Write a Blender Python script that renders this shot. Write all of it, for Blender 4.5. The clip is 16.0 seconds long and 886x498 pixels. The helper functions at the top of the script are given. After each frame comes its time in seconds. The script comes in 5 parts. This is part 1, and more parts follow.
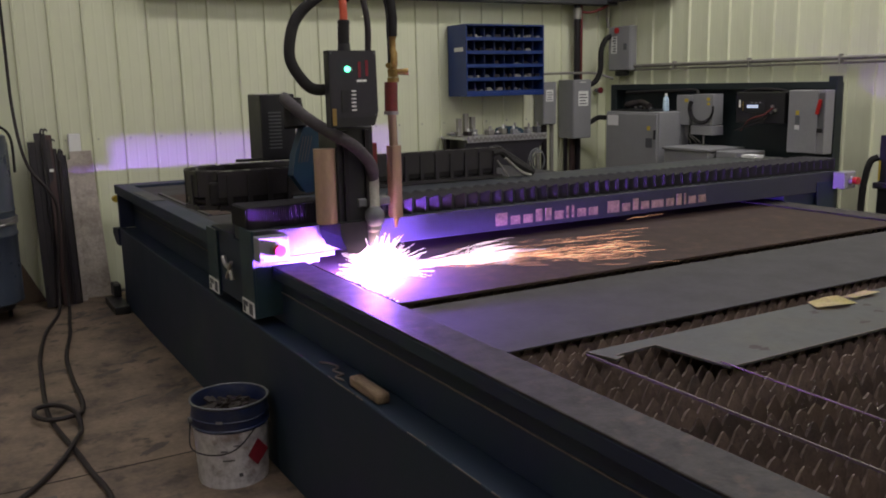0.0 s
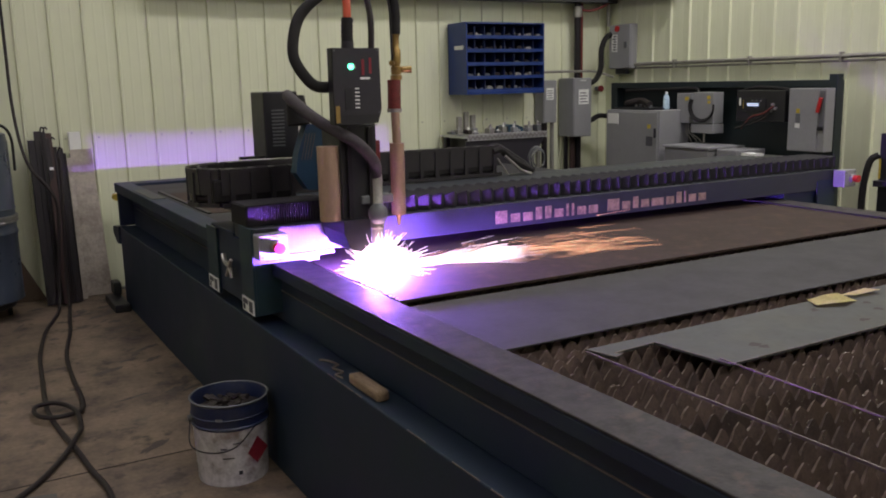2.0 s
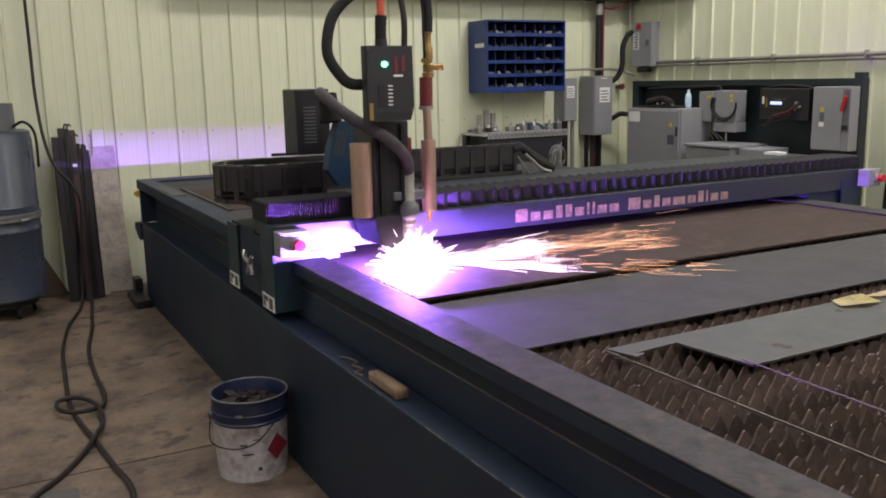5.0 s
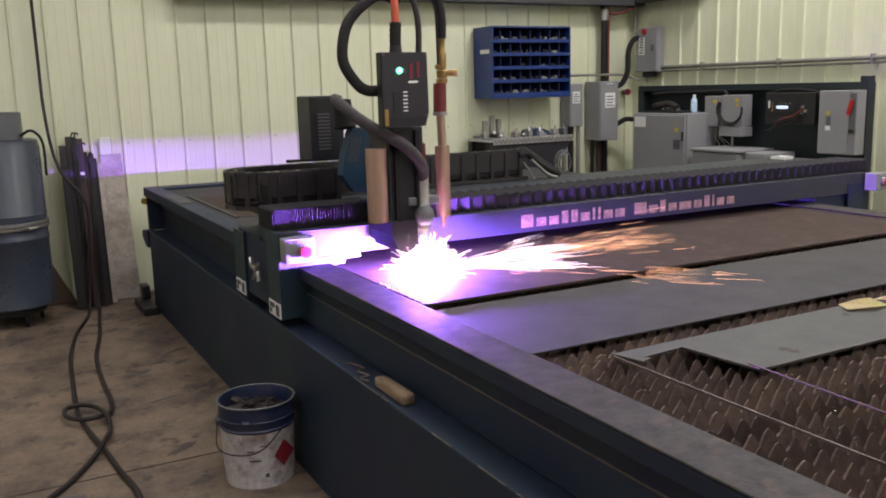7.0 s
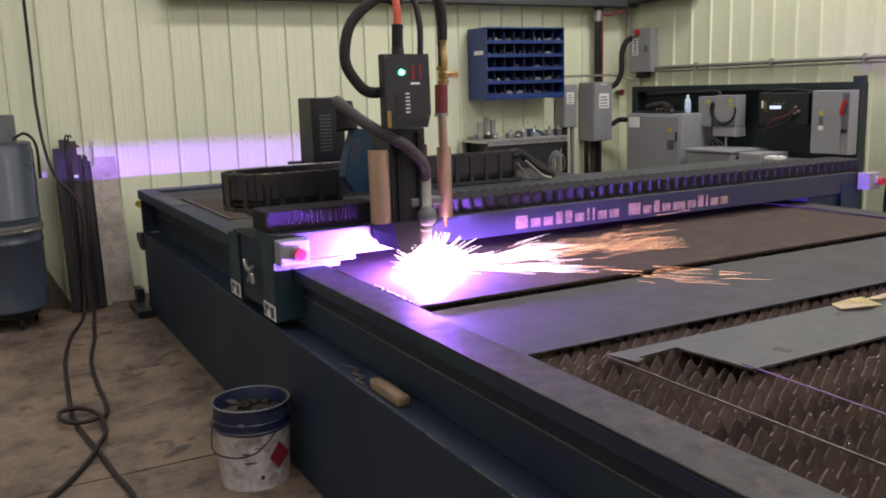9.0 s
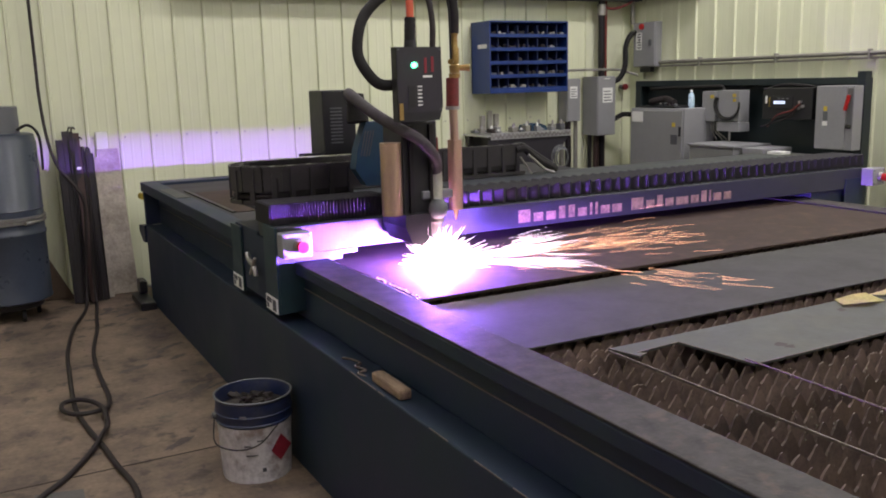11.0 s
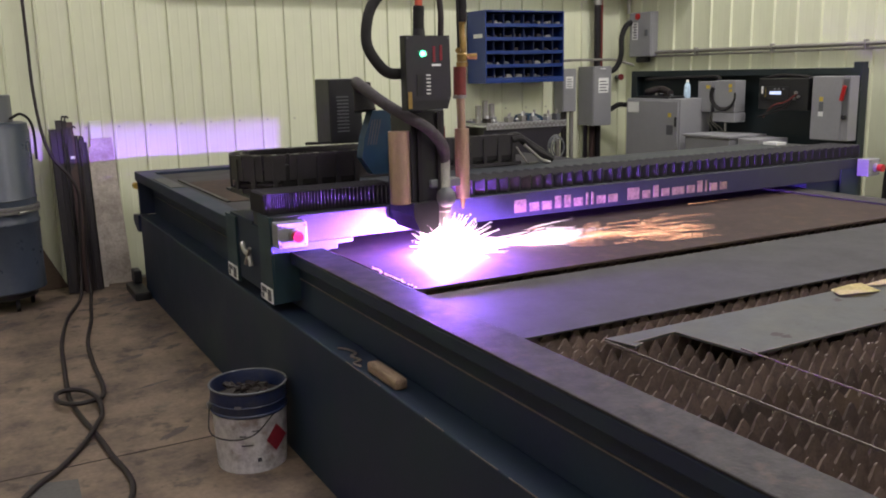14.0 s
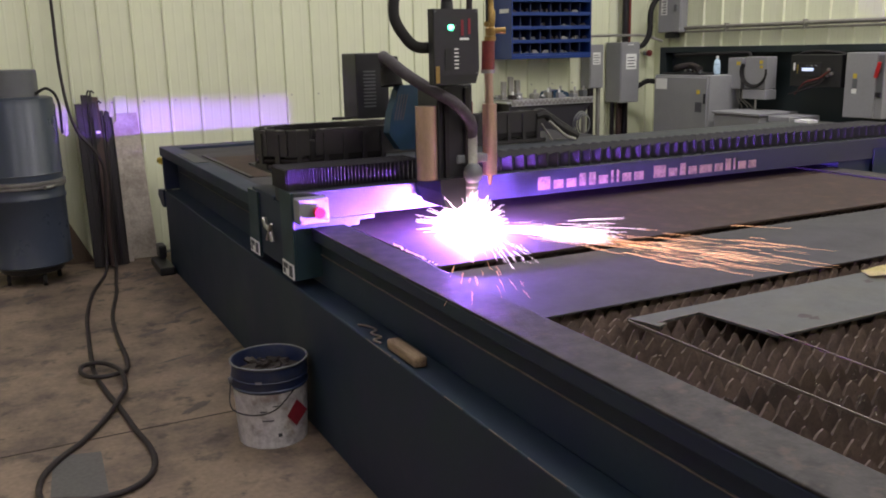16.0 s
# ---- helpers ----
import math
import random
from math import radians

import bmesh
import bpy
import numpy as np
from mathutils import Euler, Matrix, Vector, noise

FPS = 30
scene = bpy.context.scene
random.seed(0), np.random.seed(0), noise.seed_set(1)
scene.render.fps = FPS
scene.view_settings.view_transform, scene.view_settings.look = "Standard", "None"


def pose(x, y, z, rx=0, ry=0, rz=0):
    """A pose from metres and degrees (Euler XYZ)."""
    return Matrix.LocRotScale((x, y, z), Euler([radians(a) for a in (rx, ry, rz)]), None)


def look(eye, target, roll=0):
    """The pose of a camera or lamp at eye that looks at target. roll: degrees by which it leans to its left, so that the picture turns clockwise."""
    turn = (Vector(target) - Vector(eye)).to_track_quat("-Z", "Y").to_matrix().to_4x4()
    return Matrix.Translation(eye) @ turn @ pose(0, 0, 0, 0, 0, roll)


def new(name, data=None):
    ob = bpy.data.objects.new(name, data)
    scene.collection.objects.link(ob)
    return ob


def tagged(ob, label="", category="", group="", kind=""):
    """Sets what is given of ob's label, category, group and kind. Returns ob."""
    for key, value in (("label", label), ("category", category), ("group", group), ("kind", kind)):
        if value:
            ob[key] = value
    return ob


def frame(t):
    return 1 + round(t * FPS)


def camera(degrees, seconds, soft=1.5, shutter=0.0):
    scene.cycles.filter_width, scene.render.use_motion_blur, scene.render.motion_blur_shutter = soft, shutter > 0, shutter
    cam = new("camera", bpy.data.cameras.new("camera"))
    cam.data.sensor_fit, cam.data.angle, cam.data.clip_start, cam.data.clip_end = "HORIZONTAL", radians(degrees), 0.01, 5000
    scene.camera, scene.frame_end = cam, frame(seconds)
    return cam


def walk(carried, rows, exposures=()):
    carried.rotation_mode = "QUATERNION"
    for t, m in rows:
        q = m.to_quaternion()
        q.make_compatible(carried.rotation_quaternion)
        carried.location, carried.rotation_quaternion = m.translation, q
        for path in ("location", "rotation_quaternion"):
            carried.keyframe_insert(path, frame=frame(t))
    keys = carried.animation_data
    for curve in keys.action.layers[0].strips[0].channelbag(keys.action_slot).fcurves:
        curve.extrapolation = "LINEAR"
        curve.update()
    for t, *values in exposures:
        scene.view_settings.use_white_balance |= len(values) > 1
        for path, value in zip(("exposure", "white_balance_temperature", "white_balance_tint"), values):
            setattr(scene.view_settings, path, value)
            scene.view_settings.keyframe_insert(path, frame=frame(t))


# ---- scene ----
cam = camera(53.9, 16.0, 1.9)
PATH = [
    (0, (0.0, 0.01, 1.518), (0.978, 1.714, 1.145), -1.2),
    (0.5, (-0.005, 0.009, 1.519), (0.973, 1.713, 1.143), -1.1),
    (1, (-0.001, 0.013, 1.517), (0.978, 1.715, 1.139), -1.0),
    (1.5, (0.003, 0.016, 1.515), (0.982, 1.719, 1.137), -1.1),
    (2, (0.003, 0.009, 1.514), (0.98, 1.714, 1.138), -1.2),
    (2.5, (-0.001, 0.008, 1.516), (0.971, 1.714, 1.139), -1.1),
    (3, (0.002, 0.008, 1.514), (0.966, 1.718, 1.133), -1.1),
    (3.5, (0.003, 0.011, 1.511), (0.957, 1.726, 1.128), -1.1),
    (4, (0.002, 0.015, 1.512), (0.951, 1.732, 1.126), -1.0),
    (6.5, (0.004, 0.014, 1.514), (0.929, 1.749, 1.148), -1.5),
    (7, (0.004, 0.01, 1.512), (0.93, 1.745, 1.147), -1.5),
    (7.5, (0.002, 0.007, 1.514), (0.929, 1.742, 1.151), -1.6),
    (8, (0.002, 0.004, 1.514), (0.932, 1.738, 1.154), -1.7),
    (8.5, (0.006, 0.004, 1.514), (0.938, 1.736, 1.152), -1.8),
    (9, (0.005, 0.006, 1.514), (0.941, 1.736, 1.151), -1.7),
    (11.5, (0.005, 0.009, 1.511), (0.934, 1.739, 1.132), -1.4),
    (12, (0.006, 0.015, 1.508), (0.937, 1.743, 1.126), -1.4),
    (12.5, (0.009, 0.018, 1.508), (0.94, 1.745, 1.119), -1.3),
    (13, (0.01, 0.018, 1.508), (0.945, 1.742, 1.117), -1.3),
    (13.5, (0.005, 0.017, 1.508), (0.946, 1.737, 1.116), -1.2),
    (14, (0.007, 0.017, 1.508), (0.944, 1.738, 1.11), -1.3),
    (14.5, (0.012, 0.024, 1.503), (0.941, 1.748, 1.095), -1.3),
    (15, (0.011, 0.027, 1.504), (0.937, 1.751, 1.091), -1.3),
    (15.5, (0.015, 0.03, 1.502), (0.925, 1.76, 1.077), -1.4),
    (16, (0.033, 0.039, 1.499), (0.913, 1.778, 1.052), -1.2),
]
EXPOSURES = [(0, -0.68), (0.5, -0.68), (1, -0.68), (1.5, -0.66), (2.5, -0.28), (3.5, -0.15), (4.2, -0.1), (6.5, 0.0), (13, 0.0), (16, -0.07)]
walk(cam, [(t, look(eye, target, roll)) for t, eye, target, roll in PATH], EXPOSURES)

# ---- room sizes ----
RIB = 0.2286          # rib spacing of the wall sheeting
BACK_Y, RIGHT_X = 6.942, 5.914
LEFT_X, FRONT_Y, TOP_Z = -4.5, -5.0, 4.6
GANTRY_Y = 3.34       # front face of the gantry beam
TORCH = [(0, -0.200), (0.5, -0.200), (1, -0.197), (1.5, -0.194), (2, -0.185), (2.5, -0.176), (3, -0.169), (3.5, -0.160), (4, -0.152),
         (6.5, -0.106), (7, -0.096), (7.5, -0.089), (8, -0.080), (8.5, -0.070), (9, -0.061), (11.5, -0.015), (12, -0.007), (12.5, 0.000),
         (13, 0.011), (13.5, 0.019), (14, 0.029), (14.5, 0.037), (15, 0.043), (15.5, 0.047), (16, 0.049)]


def torch_dx(t):
    return float(np.interp(t, [a for a, _ in TORCH], [b for _, b in TORCH]))


# ---- light ----
world = bpy.data.worlds.new("world")
world.use_nodes = True
scene.world = world
world.node_tree.nodes["Background"].inputs[0].default_value = (0.03, 0.03, 0.035, 1)
world.node_tree.nodes["Background"].inputs[1].default_value = 0.3


def ceiling_lamp(x, y, power):
    data = bpy.data.lights.new("shop_lamp", "AREA")
    data.shape, data.size, data.size_y, data.energy = "RECTANGLE", 1.2, 0.5, power
    data.color = (0.97, 0.925, 0.955)
    ob = new("shop_lamp", data)
    ob.matrix_world = pose(x, y, TOP_Z - 0.14)
    return ob


# Unseen overhead lamps added; the east column is strongest to lift the right wall.
for lx, power in ((-1.2, 33), (1.6, 49), (4.8, 93)):
    for ly in (-2.0, 1.2, 4.4):
        ceiling_lamp(lx, ly, power)


# ---- materials ----
def material(name, colour, rough=0.6, metal=0.0, second=None, amount=0.35, scale=6.0, fine=60.0, bump=0.15, stretch=(1, 1, 1), spec=0.5, piece=0.0, vary=0.18):
    """Two scales of noise: broad stains between colour and second, fine grain in brightness, roughness and relief."""
    m = bpy.data.materials.new(name)
    m.use_nodes = True
    nt = m.node_tree
    n, l = nt.nodes, nt.links
    bsdf = n["Principled BSDF"]
    bsdf.inputs["Metallic"].default_value = metal
    bsdf.inputs["Specular IOR Level"].default_value = spec
    tc = n.new("ShaderNodeTexCoord")
    mp = n.new("ShaderNodeMapping")
    mp.inputs["Scale"].default_value = stretch
    l.new(tc.outputs["Object"], mp.inputs["Vector"])
    broad, grain = n.new("ShaderNodeTexNoise"), n.new("ShaderNodeTexNoise")
    broad.inputs["Scale"].default_value, broad.inputs["Detail"].default_value, broad.inputs["Roughness"].default_value = scale, 6, 0.65
    grain.inputs["Scale"].default_value, grain.inputs["Detail"].default_value = fine, 4
    l.new(mp.outputs[0], broad.inputs["Vector"])
    l.new(mp.outputs[0], grain.inputs["Vector"])
    ramp = n.new("ShaderNodeValToRGB")
    ramp.color_ramp.elements[0].position, ramp.color_ramp.elements[1].position = 0.42, 0.68
    l.new(broad.outputs["Fac"], ramp.inputs[0])
    k = n.new("ShaderNodeMath")
    k.operation = "MULTIPLY"
    k.inputs[1].default_value = amount if second else 0.0
    l.new(ramp.outputs[0], k.inputs[0])
    mix = n.new("ShaderNodeMix")
    mix.data_type = "RGBA"
    mix.inputs[6].default_value, mix.inputs[7].default_value = (*colour, 1), (*(second or colour), 1)
    l.new(k.outputs[0], mix.inputs[0])
    hsv = n.new("ShaderNodeHueSaturation")
    span = n.new("ShaderNodeMapRange")
    span.inputs[1].default_value, span.inputs[2].default_value = 0.25, 0.75
    span.inputs[3].default_value, span.inputs[4].default_value = 1 - vary, 1 + vary
    l.new(grain.outputs["Fac"], span.inputs[0])
    value = span.outputs[0]
    if piece:
        info, shade, times = n.new("ShaderNodeObjectInfo"), n.new("ShaderNodeMapRange"), n.new("ShaderNodeMath")
        shade.inputs[3].default_value, shade.inputs[4].default_value = 1 - piece, 1 + piece
        times.operation = "MULTIPLY"
        l.new(info.outputs["Random"], shade.inputs[0])
        l.new(shade.outputs[0], times.inputs[0])
        l.new(value, times.inputs[1])
        value = times.outputs[0]
    l.new(value, hsv.inputs["Value"])
    l.new(mix.outputs[2], hsv.inputs["Color"])
    l.new(hsv.outputs[0], bsdf.inputs["Base Color"])
    rr = n.new("ShaderNodeMapRange")
    rr.inputs[3].default_value, rr.inputs[4].default_value = max(0.05, rough - 0.12), min(1.0, rough + 0.12)
    l.new(broad.outputs["Fac"], rr.inputs[0])
    l.new(rr.outputs[0], bsdf.inputs["Roughness"])
    if bump:
        b = n.new("ShaderNodeBump")
        b.inputs["Strength"].default_value, b.inputs["Distance"].default_value = bump, 0.003
        l.new(grain.outputs["Fac"], b.inputs["Height"])
        l.new(b.outputs[0], bsdf.inputs["Normal"])
    return m


def glow(name, colour, strength):
    m = bpy.data.materials.new(name)
    m.use_nodes = True
    b = m.node_tree.nodes["Principled BSDF"]
    b.inputs["Base Color"].default_value = (*colour, 1)
    b.inputs["Emission Color"].default_value = (*colour, 1)
    b.inputs["Emission Strength"].default_value = strength
    return m


M = dict(
    wall=material("cream_steel_sheet", (0.685, 0.705, 0.505), 0.42, 0, (0.625, 0.645, 0.455), 0.4, 0.8, 12, 0.0, (1, 1, 0.5), piece=0.03, vary=0.025),
    inner=material("wall_backing", (0.3, 0.29, 0.26), 0.9),
    concrete=material("worn_concrete", (0.205, 0.150, 0.105), 0.72, 0, (0.05, 0.038, 0.036), 0.9, 2.6, 45, 0.35),
    stain=material("oily_grime", (0.085, 0.065, 0.054), 0.65, 0, (0.05, 0.04, 0.036), 0.8, 14, 70, 0.2),
    sleeve=material("dusty_lead_sleeve", (0.052, 0.043, 0.047), 0.75, 0, (0.03, 0.025, 0.028), 0.6, 14, 120, 0.2),
    stand=material("dark_green_frame_paint", (0.010, 0.018, 0.020), 0.5, 0, (0.014, 0.022, 0.022), 0.5, 6, 80, 0.08, vary=0.1),
    patch=material("dark_floor_patch", (0.09, 0.085, 0.08), 0.7),
    rustbar=material("rusty_flat_bar", (0.06, 0.032, 0.028), 0.6, 0.2, (0.03, 0.022, 0.022), 0.6, 9, 90, 0.2),
    plywood=material("flat_brown_sheet", (0.11, 0.075, 0.05), 0.75, 0, (0.07, 0.05, 0.035), 0.6, 7, 60, 0.15),
    joint=material("floor_joint_filler", (0.07, 0.055, 0.045), 0.9),
    machine=material("dark_green_paint", (0.011, 0.018, 0.043), 0.55, 0, (0.015, 0.034, 0.043), 0.7, 3, 80, 0.08, vary=0.1, spec=0.4),
    machine2=material("blue_green_paint", (0.012, 0.036, 0.046), 0.48, 0, (0.015, 0.026, 0.03), 0.5, 7, 80, 0.08, vary=0.1),
    beam=material("grey_green_beam_paint", (0.024, 0.028, 0.034), 0.5, 0, (0.016, 0.019, 0.023), 0.5, 5, 70, 0.06, vary=0.08),
    railtop=material("scuffed_rail_steel", (0.036, 0.031, 0.029), 0.66, 0.1, (0.011, 0.009, 0.009), 0.95, 15, 90, 0.25),
    sheet=material("mill_scale_sheet", (0.052, 0.050, 0.051), 0.70, 0.0, (0.042, 0.040, 0.039), 0.6, 5, 60, 0.08, vary=0.08, spec=0.25),
    sheet2=material("bright_sheet_offcut", (0.078, 0.082, 0.079), 0.58, 0.2, (0.08, 0.082, 0.078), 0.6, 8, 70, 0.08, vary=0.08, spec=0.25),
    rusty=material("rust_brown_plate", (0.043, 0.027, 0.020), 0.78, 0.0, (0.042, 0.028, 0.021), 0.7, 3.5, 50, 0.15, spec=0.3),
    edge=material("plate_edge", (0.05, 0.04, 0.035), 0.7, 0.2),
    slat=material("burnt_slat_steel", (0.132, 0.094, 0.076), 0.56, 0.05, (0.060, 0.046, 0.042), 0.85, 16, 120, 0.4, spec=0.35, piece=0.38),
    strip=material("cut_strip_steel", (0.17, 0.14, 0.12), 0.5, 0.4, (0.08, 0.06, 0.05), 0.7, 20, 120, 0.2),
    slag=material("bright_slag", (0.5, 0.47, 0.42), 0.25, 0.9),
    pit=material("near_black_pit", (0.012, 0.011, 0.01), 0.5),
    boxface=material("black_face_plate", (0.022, 0.02, 0.026), 0.45, vary=0.08),
    black=material("black_plastic", (0.012, 0.012, 0.014), 0.4, 0, (0.02, 0.02, 0.022), 0.5, 20, 200, 0.1, vary=0.1),
    chain=material("drag_chain_plastic", (0.022, 0.02, 0.022), 0.42, 0, (0.035, 0.03, 0.03), 0.5, 12, 150, 0.1),
    pleat=material("bellows_fabric", (0.024, 0.022, 0.026), 0.72, 0, (0.016, 0.015, 0.018), 0.6, 18, 200, 0.15, vary=0.1, spec=0.25),
    fold=material("packed_bellows_fabric", (0.026, 0.024, 0.028), 0.75, 0, (0.018, 0.017, 0.020), 0.6, 18, 200, 0.15, spec=0.2),
    rubber=material("black_rubber", (0.015, 0.014, 0.014), 0.75, 0, (0.03, 0.028, 0.026), 0.4, 25, 180, 0.2, spec=0.25),
    hose=material("dusty_hose", (0.014, 0.009, 0.009), 0.65, 0, (0.022, 0.015, 0.014), 0.5, 16, 160, 0.2),
    grey=material("grey_enamel", (0.262, 0.262, 0.268), 0.4, 0, (0.21, 0.212, 0.215), 0.5, 4, 70, 0.05, vary=0.05),
    greyd=material("dark_grey_enamel", (0.11, 0.115, 0.12), 0.45, 0, (0.08, 0.08, 0.085), 0.5, 5, 70, 0.06, vary=0.06),
    drum=material("blue_grey_drum_paint", (0.042, 0.052, 0.074), 0.3, 0, (0.030, 0.038, 0.055), 0.6, 4, 60, 0.08, vary=0.08),
    blue=material("blue_cabinet_enamel", (0.010, 0.034, 0.17), 0.4, 0, (0.01, 0.03, 0.14), 0.5, 6, 70, 0.05, vary=0.07),
    # cabinet blue darkened, so the shade inside the bins is in the colour
    blueshade=material("blue_cabinet_shade", (0.01, 0.02, 0.08), 0.6),
    white=material("white_label", (0.78, 0.78, 0.75), 0.6, vary=0.04),
    ink=material("label_print", (0.08, 0.08, 0.09), 0.7),
    yellow=material("yellow_warning_label", (0.55, 0.40, 0.05), 0.5),
    red=material("red_plastic", (0.42, 0.012, 0.012), 0.4),
    redd=material("dark_red_plastic", (0.19, 0.014, 0.024), 0.45),
    redpaint=material("worn_red_tube", (0.16, 0.024, 0.022), 0.45, 0.1, (0.1, 0.03, 0.02), 0.6, 30, 150, 0.1),
    copper=material("heat_stained_copper", (0.52, 0.36, 0.26), 0.36, 0.8, (0.42, 0.31, 0.25), 0.4, 18, 150, 0.1, (1, 1, 0.3), vary=0.06),
    brass=material("dull_brass", (0.36, 0.24, 0.08), 0.4, 0.7, (0.2, 0.13, 0.06), 0.5, 25, 150, 0.1),
    steel=material("bare_steel", (0.42, 0.41, 0.40), 0.35, 0.85, (0.25, 0.22, 0.2), 0.6, 15, 120, 0.1),
    galv=material("galvanised_conduit", (0.33, 0.32, 0.29), 0.45, 0.6, (0.22, 0.2, 0.17), 0.5, 15, 120, 0.1),
    tread=material("tread_plate_aluminium", (0.62, 0.62, 0.62), 0.35, 0.7, (0.3, 0.3, 0.3), 0.5, 30, 100, 0.2),
    gold=material("tan_lettering_paint", (0.34, 0.24, 0.14), 0.55, 0, (0.10, 0.075, 0.05), 0.85, 38, 160, 0.05),
    wood=material("worn_pine_block", (0.27, 0.19, 0.12), 0.85, 0, (0.09, 0.06, 0.04), 0.9, 22, 120, 0.5, (1, 0.2, 1)),
    paper=material("yellowed_paper", (0.66, 0.60, 0.24), 0.8, 0, (0.5, 0.42, 0.2), 0.5, 25, 90, 0.1),
    bwhite=material("white_bucket_paint", (0.62, 0.60, 0.60), 0.5, 0, (0.16, 0.14, 0.14), 0.65, 20, 90, 0.15, vary=0.1),
    bblue=material("blue_bucket_paint", (0.010, 0.019, 0.062), 0.45, 0, (0.05, 0.05, 0.06), 0.6, 15, 90, 0.15),
    scrap=material("scrap_steel", (0.024, 0.018, 0.016), 0.6, 0.3, (0.036, 0.026, 0.022), 0.7, 25, 120, 0.3),
    teal=material("teal_motor_cover", (0.013, 0.045, 0.08), 0.45, 0, (0.010, 0.03, 0.055), 0.5, 15, 120, 0.05, vary=0.08),
    orange=material("orange_red_cable", (0.55, 0.09, 0.04), 0.5),
    leanplate=material("scorched_steel_plate", (0.46, 0.41, 0.35), 0.5, 0.2, (0.20, 0.16, 0.13), 0.8, 6, 60, 0.15),
    darksteel=material("dark_bar_steel", (0.014, 0.012, 0.015), 0.4, 0.3, (0.032, 0.020, 0.018), 0.6, 9, 100, 0.2, (1, 1, 0.2)),
    bottle=material("clear_blue_bottle", (0.45, 0.60, 0.72), 0.15),
    purlin=material("dark_painted_steel", (0.05, 0.05, 0.055), 0.6),
    ceil=material("white_ceiling_sheet", (0.6, 0.6, 0.57), 0.6),
    led=glow("green_indicator", (0.10, 1.0, 0.45), 9),
    screen=glow("lit_readout", (0.62, 0.72, 1.0), 0.95),
    arc=glow("plasma_arc", (0.315, 0.12, 1.0), 740000),
    slagglow=glow("glowing_slag", (1.0, 0.55, 0.8), 0.9),
    spark=glow("spark_trail", (1.0, 0.46, 0.25), 6),
    # hot sparks, and the needles that imitate the arc's glare
    sparkglare=glow("hot_spark_and_glare", (1.0, 0.74, 0.88), 10),
)



def add_stains(m, scale, low, high, colour, strength):
    """Small ragged oil spots over the base colour."""
    n, l = m.node_tree.nodes, m.node_tree.links
    base = n["Principled BSDF"].inputs["Base Color"]
    was = base.links[0].from_socket
    tc, spots, ramp, k, mix = (n.new("ShaderNode" + q) for q in ("TexCoord", "TexNoise", "MapRange", "Math", "Mix"))
    l.new(tc.outputs["Object"], spots.inputs["Vector"])
    spots.inputs["Scale"].default_value, spots.inputs["Detail"].default_value, spots.inputs["Roughness"].default_value = scale, 8, 0.62
    ramp.inputs[1].default_value, ramp.inputs[2].default_value = low, high
    l.new(spots.outputs["Fac"], ramp.inputs[0])
    k.operation = "MULTIPLY"
    k.inputs[1].default_value = strength
    l.new(ramp.outputs[0], k.inputs[0])
    mix.data_type = "RGBA"
    l.new(k.outputs[0], mix.inputs[0])
    l.new(was, mix.inputs[6])
    mix.inputs[7].default_value = (*colour, 1)
    l.new(mix.outputs[2], base)


add_stains(M["concrete"], 7.0, 0.555, 0.65, (0.03, 0.025, 0.022), 0.7)
add_stains(M["concrete"], 28.0, 0.63, 0.70, (0.025, 0.02, 0.018), 0.6)
add_stains(M["concrete"], 3.5, 0.60, 0.75, (0.26, 0.22, 0.17), 0.35)
add_stains(M["railtop"], 22.0, 0.55, 0.68, (0.09, 0.06, 0.045), 0.5)
add_stains(M["sheet"], 14.0, 0.60, 0.72, (0.045, 0.036, 0.03), 0.5)
add_stains(M["slat"], 45.0, 0.56, 0.68, (0.035, 0.027, 0.026), 0.6)
add_stains(M["slat"], 4.0, 0.52, 0.70, (0.150, 0.098, 0.060), 0.4)
add_stains(M["railtop"], 5.0, 0.50, 0.72, (0.020, 0.017, 0.018), 0.5)
add_stains(M["rusty"], 11.0, 0.52, 0.68, (0.10, 0.058, 0.036), 0.45)
add_stains(M["wall"], 2.2, 0.60, 0.80, (0.52, 0.51, 0.35), 0.3)
add_stains(M["sheet2"], 6.0, 0.45, 0.70, (0.105, 0.100, 0.075), 0.5)
add_stains(M["sheet2"], 30.0, 0.60, 0.72, (0.05, 0.045, 0.04), 0.4)
add_stains(M["machine"], 1.7, 0.52, 0.70, (0.026, 0.050, 0.050), 0.5)
add_stains(M["bwhite"], 9.0, 0.57, 0.66, (0.20, 0.12, 0.08), 0.6)

# ---- mesh helpers ----
BASE = {}


def thing(name, base, label, category, group="", kind=""):
    ob = new(name)
    ob.empty_display_size = 0.1
    ob.location = base
    BASE[ob] = Vector(base)
    return tagged(ob, label, category, group, kind)


def root_of(ob):
    while ob.parent:
        ob = ob.parent
    return ob


def part(name, bm, mat, parent=None, label="", smooth=False):
    """Links a bmesh in world coordinates as one mesh under a thing or a part."""
    if parent is not None:
        base = BASE.get(root_of(parent), Vector((0, 0, 0)))
        bmesh.ops.translate(bm, verts=bm.verts, vec=-base)
    bmesh.ops.recalc_face_normals(bm, faces=bm.faces)
    me = bpy.data.meshes.new(name)
    bm.to_mesh(me)
    bm.free()
    if smooth:
        for p in me.polygons:
            p.use_smooth = True
        me.set_sharp_from_angle(angle=radians(40))
    me.materials.append(M[mat])
    ob = new(name, me)
    if parent is not None:
        ob.parent = parent
    if label:
        ob["label"] = label
    return ob


